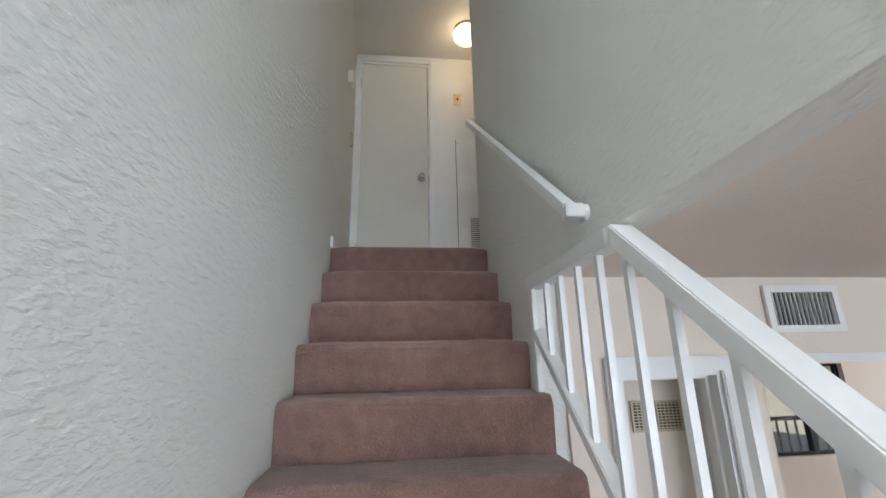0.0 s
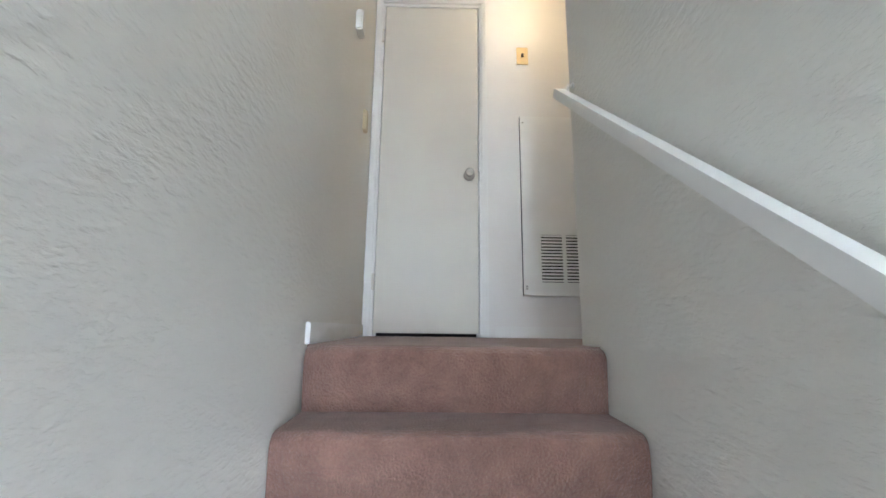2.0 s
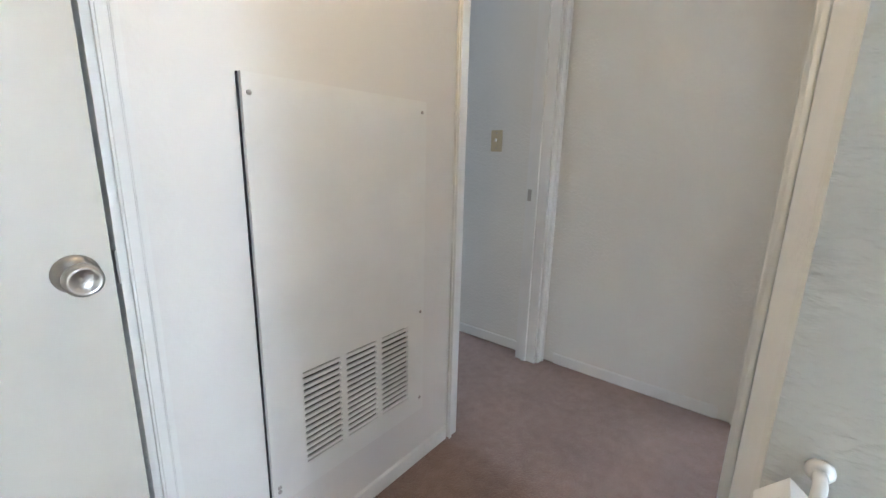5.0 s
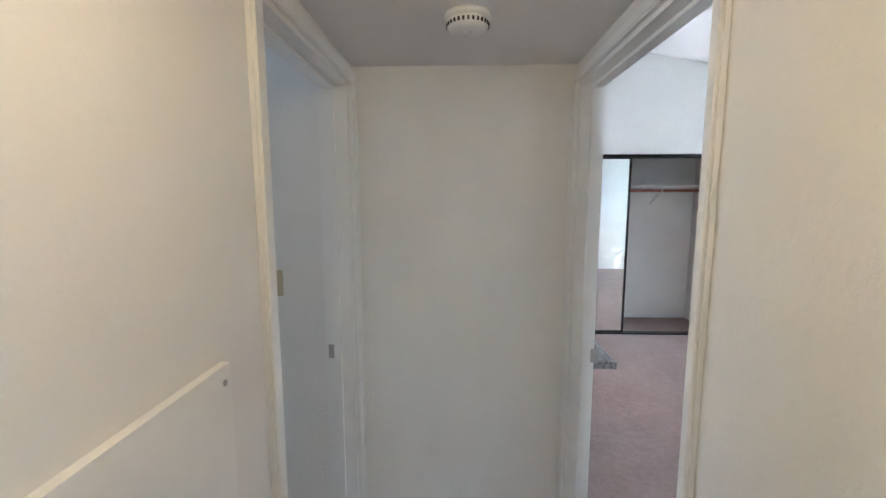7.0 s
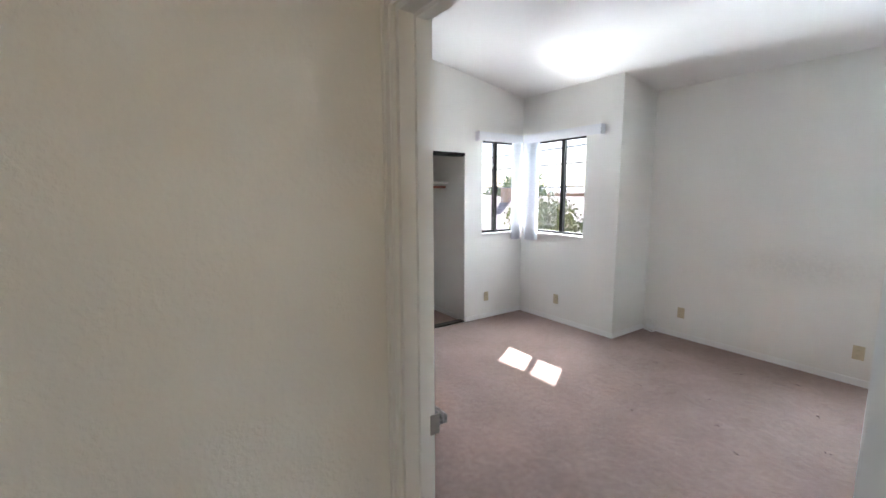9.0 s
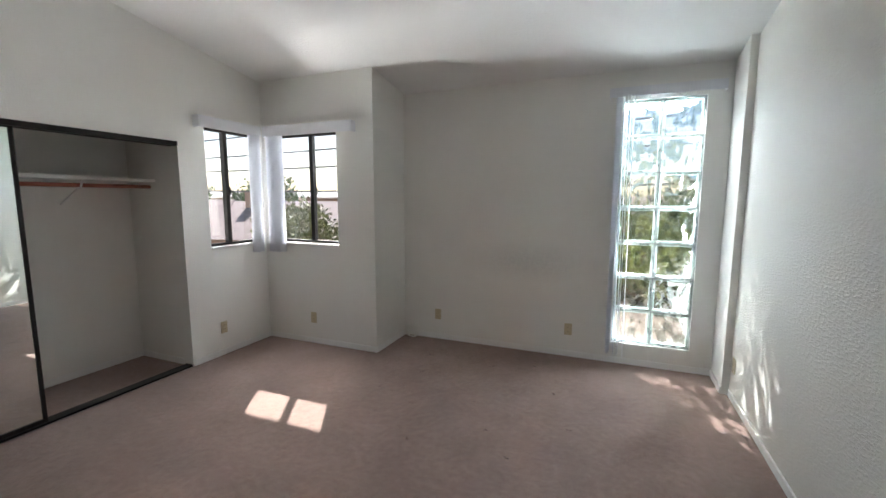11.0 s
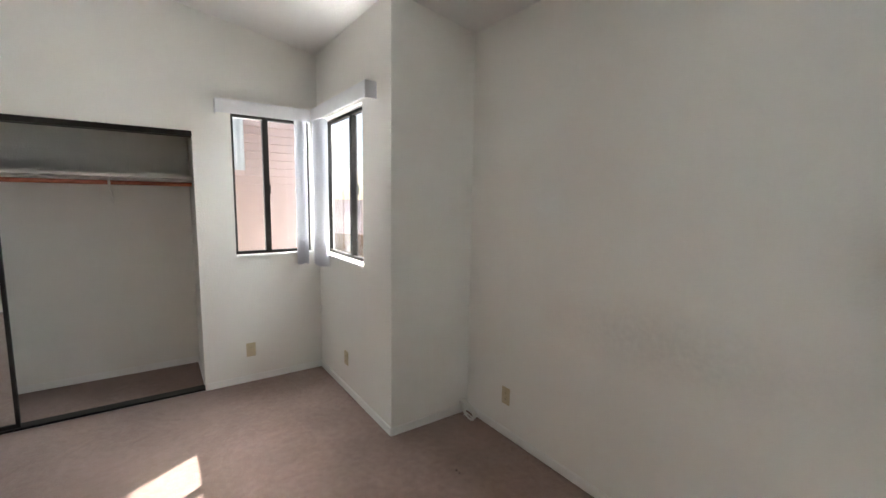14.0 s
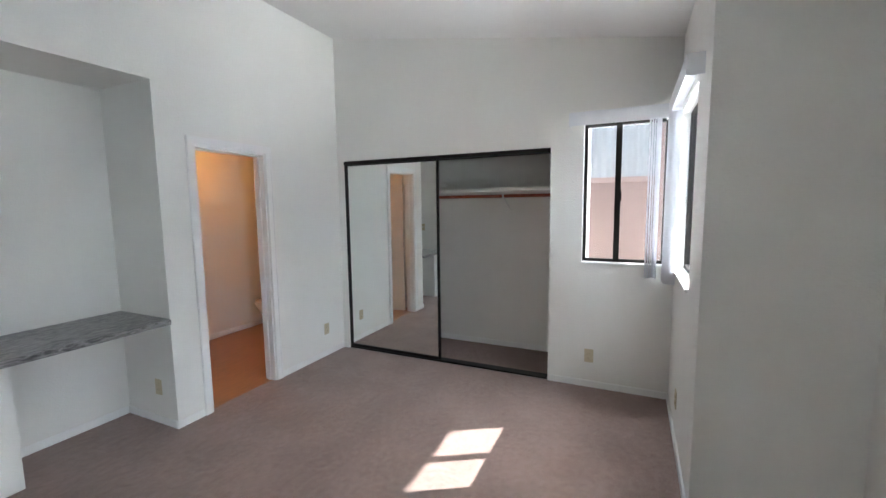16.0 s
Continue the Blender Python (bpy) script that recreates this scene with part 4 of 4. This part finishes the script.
# ---- bedroom door, open ----
def panel_door(name, hinge, length, angle, label, knob_u, flip=1):
    """A flat door leaf from its hinge, turned by angle (degrees from +x)."""
    th = holder(name, (hinge[0], hinge[1], 0), label, "door", kind="structure")
    bm = bmesh.new()
    add_box(bm, 0, length, -0.0175, 0.0175, 0.012, 2.01)
    part_ob = part("door_leaf", bm, DOOR, None, bevel=0.002)
    kids = [part_ob]
    for s in (-1, 1):
        m = Matrix.Translation((knob_u, s * 0.0175, 0.91)) @ Euler((radians(-90 * s), 0, 0)).to_matrix().to_4x4()
        bm = bmesh.new()
        add_lathe(bm, [(0.001, 0), (0.033, 0.0), (0.033, 0.005), (0.024, 0.011), (0.013, 0.014)], m, 24)
        kids.append(part("rose", bm, STEEL, smooth=True))
        bm = bmesh.new()
        add_lathe(bm, [(0.011, 0.012), (0.012, 0.03), (0.022, 0.036), (0.027, 0.046), (0.0275, 0.056), (0.024, 0.064), (0.001, 0.0645)], m, 24)
        kids.append(part("knob", bm, STEEL, smooth=True))
    for z in (0.2, 1.0, 1.8):
        bm = bmesh.new()
        add_tube(bm, [(-0.004, -flip * 0.02, z - 0.045), (-0.004, -flip * 0.02, z + 0.045)], 0.006)
        kids.append(part("hinge", bm, STEEL, smooth=True))
    for k in kids:
        k.parent = th
    th.matrix_world = pose(hinge[0], hinge[1], 0, 0, 0, angle)
    return th


panel_door("door_2", (1.09, 2.185), 0.80, -104, "flat white painted bedroom door standing open", 0.74)
panel_door("door_3", (3.335, 2.20), 0.62, 82, "flat white painted bathroom door standing open inwards", 0.56)
structure(box("strike_plate", 1.956, 1.96, 2.185, 2.215, 0.875, 0.935, STEEL), "steel strike plate on the bedroom door jamb", "strike plate")
structure(box("strike_plate", 1.921, 1.925, 3.30, 3.33, 0.895, 0.955, STEEL), "steel strike plate on the far door jamb", "strike plate")


# ---- outlets and switches ----
def outlet(kind):
    """A wall plate facing -y at the origin."""
    th = holder("wall_outlet" if kind == "outlet" else "light_switch", (0, 0, 0), "almond plastic duplex wall outlet" if kind == "outlet" else "almond plastic toggle light switch", "outlet" if kind == "outlet" else "switch", "wall outlets" if kind == "outlet" else "light switches")
    box("plate", -0.036, 0.036, -0.006, -0.0005, -0.058, 0.058, ALMOND, th, bevel=0.002)
    if kind == "outlet":
        for s in (-1, 1):
            bm = bmesh.new()
            add_lathe(bm, [(0.017, 0), (0.017, 0.003), (0.015, 0.004)], Matrix.Translation((0, -0.006, s * 0.02)) @ Euler((radians(90), 0, 0)).to_matrix().to_4x4(), 14)
            r = part("receptacle", bm, ALMOND, th)
            for dx in (-0.006, 0.006):
                box("slot", dx - 0.001, dx + 0.001, -0.0106, -0.0101, s * 0.02 - 0.003, s * 0.02 + 0.005, DARK, r)
    else:
        box("toggle", -0.005, 0.005, -0.018, -0.006, -0.004, 0.014, WHITE_PLASTIC, th, bevel=0.002)
        for s in (-1, 1):
            box("screw", -0.003, 0.003, -0.0075, -0.006, s * 0.042 - 0.003, s * 0.042 + 0.003, STEEL, th)
    return th


def place_plates(kind, spots):
    first = outlet(kind)
    for k, (x, y, z, rz) in enumerate(spots):
        if k == 0:
            keep = pose(x, y, z, 0, 0, rz)
        else:
            copy_thing(first, pose(x, y, z, 0, 0, rz))
    first.matrix_world = keep


# rz: 0 faces -y, 180 faces +y, 90 faces +x, -90 faces -x
place_plates("outlet", [(4.92, -0.551, 0.277, -90), (4.305, -1.155, 0.28, 180), (3.121, -1.79, 0.278, 180), (1.732, -1.79, 0.275, 180),
                        (0.46, -1.33, 0.275, 90), (3.05, 2.244, 0.278, -90), (4.637, 2.05, 0.287, 0)])
place_plates("switch", [(2.01, 3.587, 1.202, -90), (2.30, 2.42, 1.20, 90)])
th = holder("thermostat_switch", (0.418, 3.22, 1.68), "brass wall switch plate with dark toggle", "switch")
BRASS = material("brass_plate", (0.45, 0.35, 0.2), 0.45, 0.3, 0.1, 20, (60, 0.05, 0.0005))
box("plate", 0.383, 0.453, 3.214, 3.2195, 1.622, 1.738, BRASS, th, bevel=0.002)
box("toggle", 0.411, 0.425, 3.202, 3.214, 1.672, 1.692, DARK, th, bevel=0.002)
th = holder("door_chime", (XL, 2.62, 1.33), "small white plastic chime box on stairwell wall", "chime")
box("case", XL + 0.001, XL + 0.032, 2.575, 2.65, 1.33, 1.43, WHITE_PLASTIC, th, bevel=0.006)
th = holder("wall_thermostat", (XL, 2.95, 1.02), "narrow almond plastic thermostat on stairwell wall", "thermostat")
box("case", XL - 0.012, XL + 0.010, 2.90, 2.95, 1.02, 1.13, ALMOND, th, bevel=0.004)


def smoke_detector():
    th = holder("smoke_detector", (1.545, 2.755, HALL), "round white smoke detector on hall ceiling", "smoke detector")
    flip = Matrix.Translation((1.545, 2.755, HALL)) @ Euler((radians(180), 0, 0)).to_matrix().to_4x4()
    bm = bmesh.new()
    add_lathe(bm, [(0.068, 0), (0.070, 0.006), (0.068, 0.016)], flip, 32)
    part("base", bm, WHITE_PLASTIC, th, smooth=True)
    bm = bmesh.new()
    add_lathe(bm, [(0.060, 0.016), (0.064, 0.024), (0.060, 0.040), (0.045, 0.047), (0.02, 0.048)], flip, 32)
    part("cover", bm, WHITE_PLASTIC, th, smooth=True)
    for k in range(28):
        a = math.tau * k / 28
        bm = bmesh.new()
        add_box(bm, -0.003, 0.003, 0.0615, 0.0645, 0.026, 0.036)
        bmesh.ops.transform(bm, matrix=flip @ Matrix.Rotation(a, 4, 'Z'), verts=bm.verts)
        part("slot", bm, DARK, th)
    bm = bmesh.new()
    add_lathe(bm, [(0.012, 0.048), (0.012, 0.051), (0.008, 0.052)], flip, 16)
    part("test_button", bm, WHITE_PLASTIC, th)


smoke_detector()


def landing_lamp():
    th = holder("ceiling_lamp", (0.46, 2.86, HALL), "lit frosted glass dome ceiling lamp with brass ring", "ceiling lamp")
    flip = Matrix.Translation((0.46, 2.86, HALL)) @ Euler((radians(180), 0, 0)).to_matrix().to_4x4()
    bm = bmesh.new()
    add_lathe(bm, [(0.1, 0), (0.105, 0.012), (0.1, 0.022)], flip, 32)
    part("base", bm, BRASS, th, "brass lamp base", smooth=True)
    bm = bmesh.new()
    add_lathe(bm, [(0.095, 0.022), (0.112, 0.045), (0.108, 0.075), (0.086, 0.102), (0.048, 0.118), (0.004, 0.122)], flip, 32)
    part("shade", bm, LAMPGLASS, th, "glowing frosted glass dome", smooth=True).visible_shadow = False


landing_lamp()


# ---- cable coil, carpet crumbs, toilet ----
def cable_coil():
    th = holder("cable_coil", (3.40, -1.73, 0.0), "coil of white telephone cable on carpet by the wall", "cable")
    pts = []
    for k in range(130):
        a = k * math.tau / 26
        r = 0.066 + 0.012 * math.sin(k * 0.37)
        pts.append((3.40 + r * math.cos(a) * 1.1, -1.70 + 0.022 * math.sin(a * 1.0) + 0.003 * k / 26, 0.082 + r * math.sin(a) * 0.95 + 0.004 * math.sin(k * 0.21)))
    bm = bmesh.new()
    add_tube(bm, pts, 0.0055, 6)
    part("loop", bm, CABLE, th, smooth=True)
    bm = bmesh.new()
    add_tube(bm, [(3.45, -1.70, 0.02), (3.49, -1.74, 0.012), (3.515, -1.765, 0.03), (3.518, -1.776, 0.07)], 0.0042, 6)
    part("tail", bm, CABLE, th, smooth=True)


cable_coil()

CRUMB = material("dark_crumb", (0.06, 0.035, 0.03), 0.9, 0, 0.2, 30, (80, 0.2, 0.001))
rnd = random.Random(11)
bm = bmesh.new()
for x, y in ((3.0, -1.3), (2.35, -1.25), (2.9, -0.9), (2.3, -0.55), (2.75, -0.35), (2.0, -1.4), (1.75, -0.9), (2.55, 0.1), (1.9, 0.05), (3.1, -0.5), (2.1, -0.2), (1.6, -0.4)):
    for k in range(3):
        a = rnd.uniform(0, 6.28)
        p = Vector((x + 0.012 * math.cos(a) * k, y + 0.012 * math.sin(a) * k, 0.004))
        bmesh.ops.create_icosphere(bm, subdivisions=1, radius=rnd.uniform(0.003, 0.006), matrix=Matrix.Translation(p) @ Matrix.Diagonal((1.5, 1, 0.5, 1)))
tagged(part("carpet_crumbs", bm, CRUMB), "dark crumbs and cut tufts scattered on the carpet", "debris", kind="stuff")


def toilet(x, y):
    """Faces -x; tank against the east side."""
    th = holder("toilet", (x, y, 0), "white porcelain toilet with closed lid on bathroom floor", "toilet")
    m = Matrix.Translation((x, y, 0))
    bm = bmesh.new()
    add_lathe(bm, [(0.10, 0.0), (0.11, 0.03), (0.09, 0.10), (0.10, 0.2), (0.15, 0.3), (0.185, 0.37), (0.185, 0.39)], m, 28, 1.25, 0.95)
    part("bowl", bm, PORCELAIN, th, smooth=True)
    bm = bmesh.new()
    add_lathe(bm, [(0.17, 0.39), (0.195, 0.393), (0.197, 0.412), (0.185, 0.416)], m, 28, 1.25, 0.95)
    part("seat", bm, PORCELAIN, th, smooth=True)
    bm = bmesh.new()
    add_lathe(bm, [(0.18, 0.417), (0.195, 0.42), (0.193, 0.436), (0.16, 0.443), (0.01, 0.446)], m, 28, 1.25, 0.95)
    part("lid", bm, PORCELAIN, th, smooth=True)
    tank = box("tank", x + 0.2, x + 0.4, y - 0.22, y + 0.22, 0.36, 0.72, PORCELAIN, th, bevel=0.02)
    box("tank_lid", x + 0.19, x + 0.41, y - 0.23, y + 0.23, 0.72, 0.75, PORCELAIN, th, bevel=0.008)
    bm = bmesh.new()
    add_tube(bm, [(x + 0.2, y - 0.16, 0.66), (x + 0.18, y - 0.16, 0.66), (x + 0.178, y - 0.09, 0.655)], 0.006)
    part("flush_lever", bm, STEEL, tank, smooth=True)


toilet(5.02, 3.2)
register("bedroom_air_vent", 1.35, 1.65, 2.20, 2.32, 2.46, 12, "white wall air register over the bedroom door", 0.02)

# ---- outdoors ----
GROUND = -2.9
EARTH = material("dry_ground", (0.10, 0.09, 0.055), 0.95, 0, 0.25, 0.4, (8, 0.4, 0.02))
SIDING = material("pink_beige_siding", (0.34, 0.255, 0.235), 0.7, 0, 0.06, 2, (40, 0.15, 0.002))
CORRUGATED = material("pale_corrugated_sheet", (0.36, 0.39, 0.42), 0.4, 0.1, 0.1, 2, (30, 0.1, 0.002))
STUCCO = material("house_stucco", (0.40, 0.27, 0.20), 0.9, 0, 0.1, 0.6, (20, 0.3, 0.005))
HOUSEROOF = material("house_shingles", (0.20, 0.155, 0.155), 0.9, 0, 0.2, 2.5, (12, 0.5, 0.02))
PALEROOF = material("pale_roof", (0.34, 0.335, 0.34), 0.85, 0, 0.12, 1.2, (10, 0.4, 0.02))
BARK = material("bark", (0.16, 0.11, 0.08), 0.95, 0, 0.3, 6, (25, 0.6, 0.01))
LEAF = material("leaves", (0.085, 0.125, 0.04), 0.55, 0, 0.4, 1.2, (40, 0.2, 0.002))
LEAF2 = material("yellow_green_leaves", (0.13, 0.14, 0.035), 0.55, 0, 0.4, 1.2, (40, 0.2, 0.002))
WIRE = material("black_wire", (0.03, 0.03, 0.03), 0.6, 0, 0.1, 4, (30, 0.1, 0.001))
POLE = material("grey_pole_wood", (0.20, 0.16, 0.13), 0.9, 0, 0.2, 5, (30, 0.4, 0.01))
bm = bmesh.new()
bmesh.ops.create_grid(bm, x_segments=2, y_segments=2, size=1500, matrix=Matrix.Translation((0, 0, GROUND)))
structure(part("ground", bm, EARTH), "flat dry ground reaching the horizon", "ground")


def neighbour():
    th = holder("neighbour_building", (10.5, 2.5, GROUND), "neighbouring building with pink-beige lap siding and corrugated sheet above", "building")
    x, y0, y1 = 8.5, -2.2, 8.0
    box("wall", x + 0.03, x + 6, y0 + 0.03, y1, GROUND, 1.9, SIDING, th)
    z = GROUND
    while z < 3.18:
        top = 1.9 if z < 1.88 else 3.2
        south, north = y0 + 0.1, y1 if z < 1.88 else -1.15
        bm = bmesh.new()
        h = min(0.13, top - z)
        v = [bm.verts.new(p) for p in ((x - 0.045, south, z), (x - 0.045, north, z), (x + 0.03, north, z), (x + 0.03, south, z), (x + 0.02, south, z + h), (x + 0.02, north, z + h), (x + 0.03, north, z + h), (x + 0.03, south, z + h))]
        for q in ((0, 3, 2, 1), (4, 5, 6, 7), (0, 1, 5, 4), (2, 3, 7, 6), (0, 4, 7, 3), (1, 2, 6, 5)):
            bm.faces.new([v[i] for i in q])
        part("siding_board", bm, SIDING, th)
        z += h
    box("corner_board", x - 0.02, x + 0.05, y0 - 0.02, y0 + 0.1, GROUND, 3.3, SIDING, th)
    box("fascia", x - 0.02, x + 0.03, -1.15, y1, 1.9, 1.98, SIDING, th)
    bm = bmesh.new()
    n = 360
    rows = []
    for k in range(n + 1):
        y = -1.15 + (y1 + 1.15) * k / n
        d = 0.009 * math.sin(k * math.tau / 6)
        rows.append([bm.verts.new((x + 0.02 + d, y, 1.98)), bm.verts.new((x + 0.02 + d, y, 3.2))])
    for u, w in zip(rows, rows[1:]):
        bm.faces.new((u[0], w[0], w[1], u[1]))
    part("corrugated_sheet", bm, CORRUGATED, th)
    box("gable_wall", x + 0.06, x + 6, y0 + 0.05, y1, 1.9, 3.2, CORRUGATED, th)
    box("roof", x - 0.05, x + 6.3, y0 - 0.3, y1 + 0.3, 3.2, 3.35, PALEROOF, th)


neighbour()


def house(cx, cy, w, d, h, rh, roofmat, label, turn=0):
    th = new("house")
    tagged(th, label, "house", "houses beyond the window")
    kids = [box("wall", -w / 2, w / 2, -d / 2, d / 2, 0, h, STUCCO)]
    bm = bmesh.new()
    e = 0.4
    v = [bm.verts.new(p) for p in ((-w / 2 - e, -d / 2 - e, h - 0.1), (w / 2 + e, -d / 2 - e, h - 0.1), (w / 2 + e, d / 2 + e, h - 0.1), (-w / 2 - e, d / 2 + e, h - 0.1), (-w / 2 - e, 0, h + rh), (w / 2 + e, 0, h + rh))]
    for q in ((0, 1, 5, 4), (2, 3, 4, 5), (0, 4, 3), (1, 2, 5), (0, 3, 2, 1)):
        bm.faces.new([v[i] for i in q])
    kids.append(part("roof", bm, roofmat))
    for k in range(3):
        x = -w / 2 + w * (k + 0.5) / 3
        kids.append(box("window", x - 0.5, x + 0.5, d / 2 - 0.03, d / 2 + 0.02, 1.0, 2.1, DARK))
        kids.append(box("window_trim", x - 0.6, x + 0.6, d / 2, d / 2 + 0.04, 0.9, 1.0, TRIM))
    kids.append(box("chimney", w * 0.2, w * 0.2 + 0.5, 0.4, 0.9, h, h + rh + 0.5, STUCCO))
    for k in kids:
        k.parent = th
    th.matrix_world = pose(cx, cy, GROUND, 0, 0, turn)


house(17, -16, 12, 8, 2.7, 1.6, HOUSEROOF, "low stucco house with grey-pink shingle roof", 20)
house(9, -19, 9, 7, 2.8, 1.5, PALEROOF, "low stucco house with a pale roof", -8)
house(26, -11, 12, 8, 2.7, 1.7, HOUSEROOF, "stucco house with brown shingle roof", 35)
house(34, -30, 26, 12, 4.6, 0.6, PALEROOF, "long flat pale commercial building far off", 30)
house(4, -34, 16, 9, 3.0, 1.6, HOUSEROOF, "stucco house with dark shingle roof far off", 5)


def leaf_crown(bm, centre, radius, count, size, rnd, squash=0.8):
    for _ in range(count):
        d = Vector((rnd.gauss(0, 1), rnd.gauss(0, 1), rnd.gauss(0, 1))).normalized()
        r = radius * rnd.uniform(0.45, 1.05) * (1 + 0.35 * noise.noise(d * 2.2 + Vector(centre)))
        p = Vector(centre) + Vector((d.x * r, d.y * r, d.z * r * squash))
        m = Matrix.Translation(p) @ Euler((rnd.uniform(0, 6), rnd.uniform(0, 6), rnd.uniform(0, 6))).to_matrix().to_4x4()
        s = size * rnd.uniform(0.6, 1.3)
        v = [bm.verts.new(m @ Vector(q)) for q in ((-s, 0, 0), (0, -s * 0.5, s * 0.15), (s, 0, 0), (0, s * 0.5, s * 0.15))]
        bm.faces.new(v)


def tree(x, y, h, r, seed, leaf=LEAF, label="leafy green tree beyond the window", count=900, size=0.16):
    rnd = random.Random(seed)
    th = holder("tree", (x, y, GROUND), label, "tree", "trees beyond the window")
    bm = bmesh.new()
    trunk = [Vector((x, y, GROUND - 0.1)), Vector((x + 0.1, y, GROUND + h * 0.3)), Vector((x, y + 0.1, GROUND + h * 0.55))]
    add_tube(bm, trunk, 0.05 * r + 0.05, 8)
    lobes = []
    for k in range(7):
        a = k * 0.9 + rnd.uniform(-0.3, 0.3)
        tip = Vector((x + math.cos(a) * r * 0.55, y + math.sin(a) * r * 0.55, GROUND + h * rnd.uniform(0.6, 0.9)))
        add_tube(bm, [trunk[1 + k % 2], (trunk[2] + tip) / 2, tip], 0.03 * r + 0.01, 6)
        lobes.append(tip)
    part("trunk", bm, BARK, th)
    bm = bmesh.new()
    for tip in lobes + [Vector((x, y, GROUND + h * 0.85))]:
        leaf_crown(bm, tip, r * rnd.uniform(0.4, 0.62), count // 8, size, rnd)
    part("crown", bm, leaf, th)


tree(5.6, -9.0, 5.6, 2.0, 1, LEAF, "leafy green tree close beyond the south window", 6400, 0.075)
tree(1.2, -6.4, 4.4, 1.7, 2, LEAF2, "yellow-green shrub-like tree outside the glass blocks", 4800, 0.08)
tree(-1.0, -7.5, 4.6, 1.8, 8, LEAF, "green tree outside the glass blocks", 1800, 0.13)
tree(13.5, -11.5, 4.2, 1.8, 3, LEAF2, "yellow-green tree among rooftops", 3600, 0.1)
tree(22, -18, 6.0, 2.6, 4, LEAF, "dark green tree among rooftops", 3600, 0.13)
tree(30, -17, 6.0, 3.0, 5, LEAF, "round green tree far off", 1300, 0.25)
tree(17, -26, 6.2, 2.8, 6, LEAF2, "yellow-green tree far off", 1300, 0.22)
tree(40, -24, 7.0, 3.6, 7, LEAF, "dark green tree far off", 1200, 0.3)
tree(9, -28, 6.4, 3.0, 9, LEAF, "green tree behind the pale roof", 1300, 0.24)


def utility_lines():
    th = holder("utility_pole", (24, -13, GROUND), "grey wooden utility pole carrying black wires", "utility pole")
    bm = bmesh.new()
    add_tube(bm, [(24, -14, GROUND), (24, -14, 6.0)], 0.14, 10)
    part("pole", bm, POLE, th)
    box("crossarm", 23.0, 25.0, -14.06, -13.94, 4.6, 4.75, POLE, th)
    for k, z in enumerate((2.0, 3.0, 3.7, 4.6, 5.5)):
        bm = bmesh.new()
        add_tube(bm, [(24 + (x - 24) * 1.0, -14 + (24 - x) * 0.18, z - 0.15 + 0.0012 * (x - 10) ** 2 * 0.6) for x in range(-16, 46, 3)], 0.035, 5)
        part("wire", bm, WIRE, th)


utility_lines()
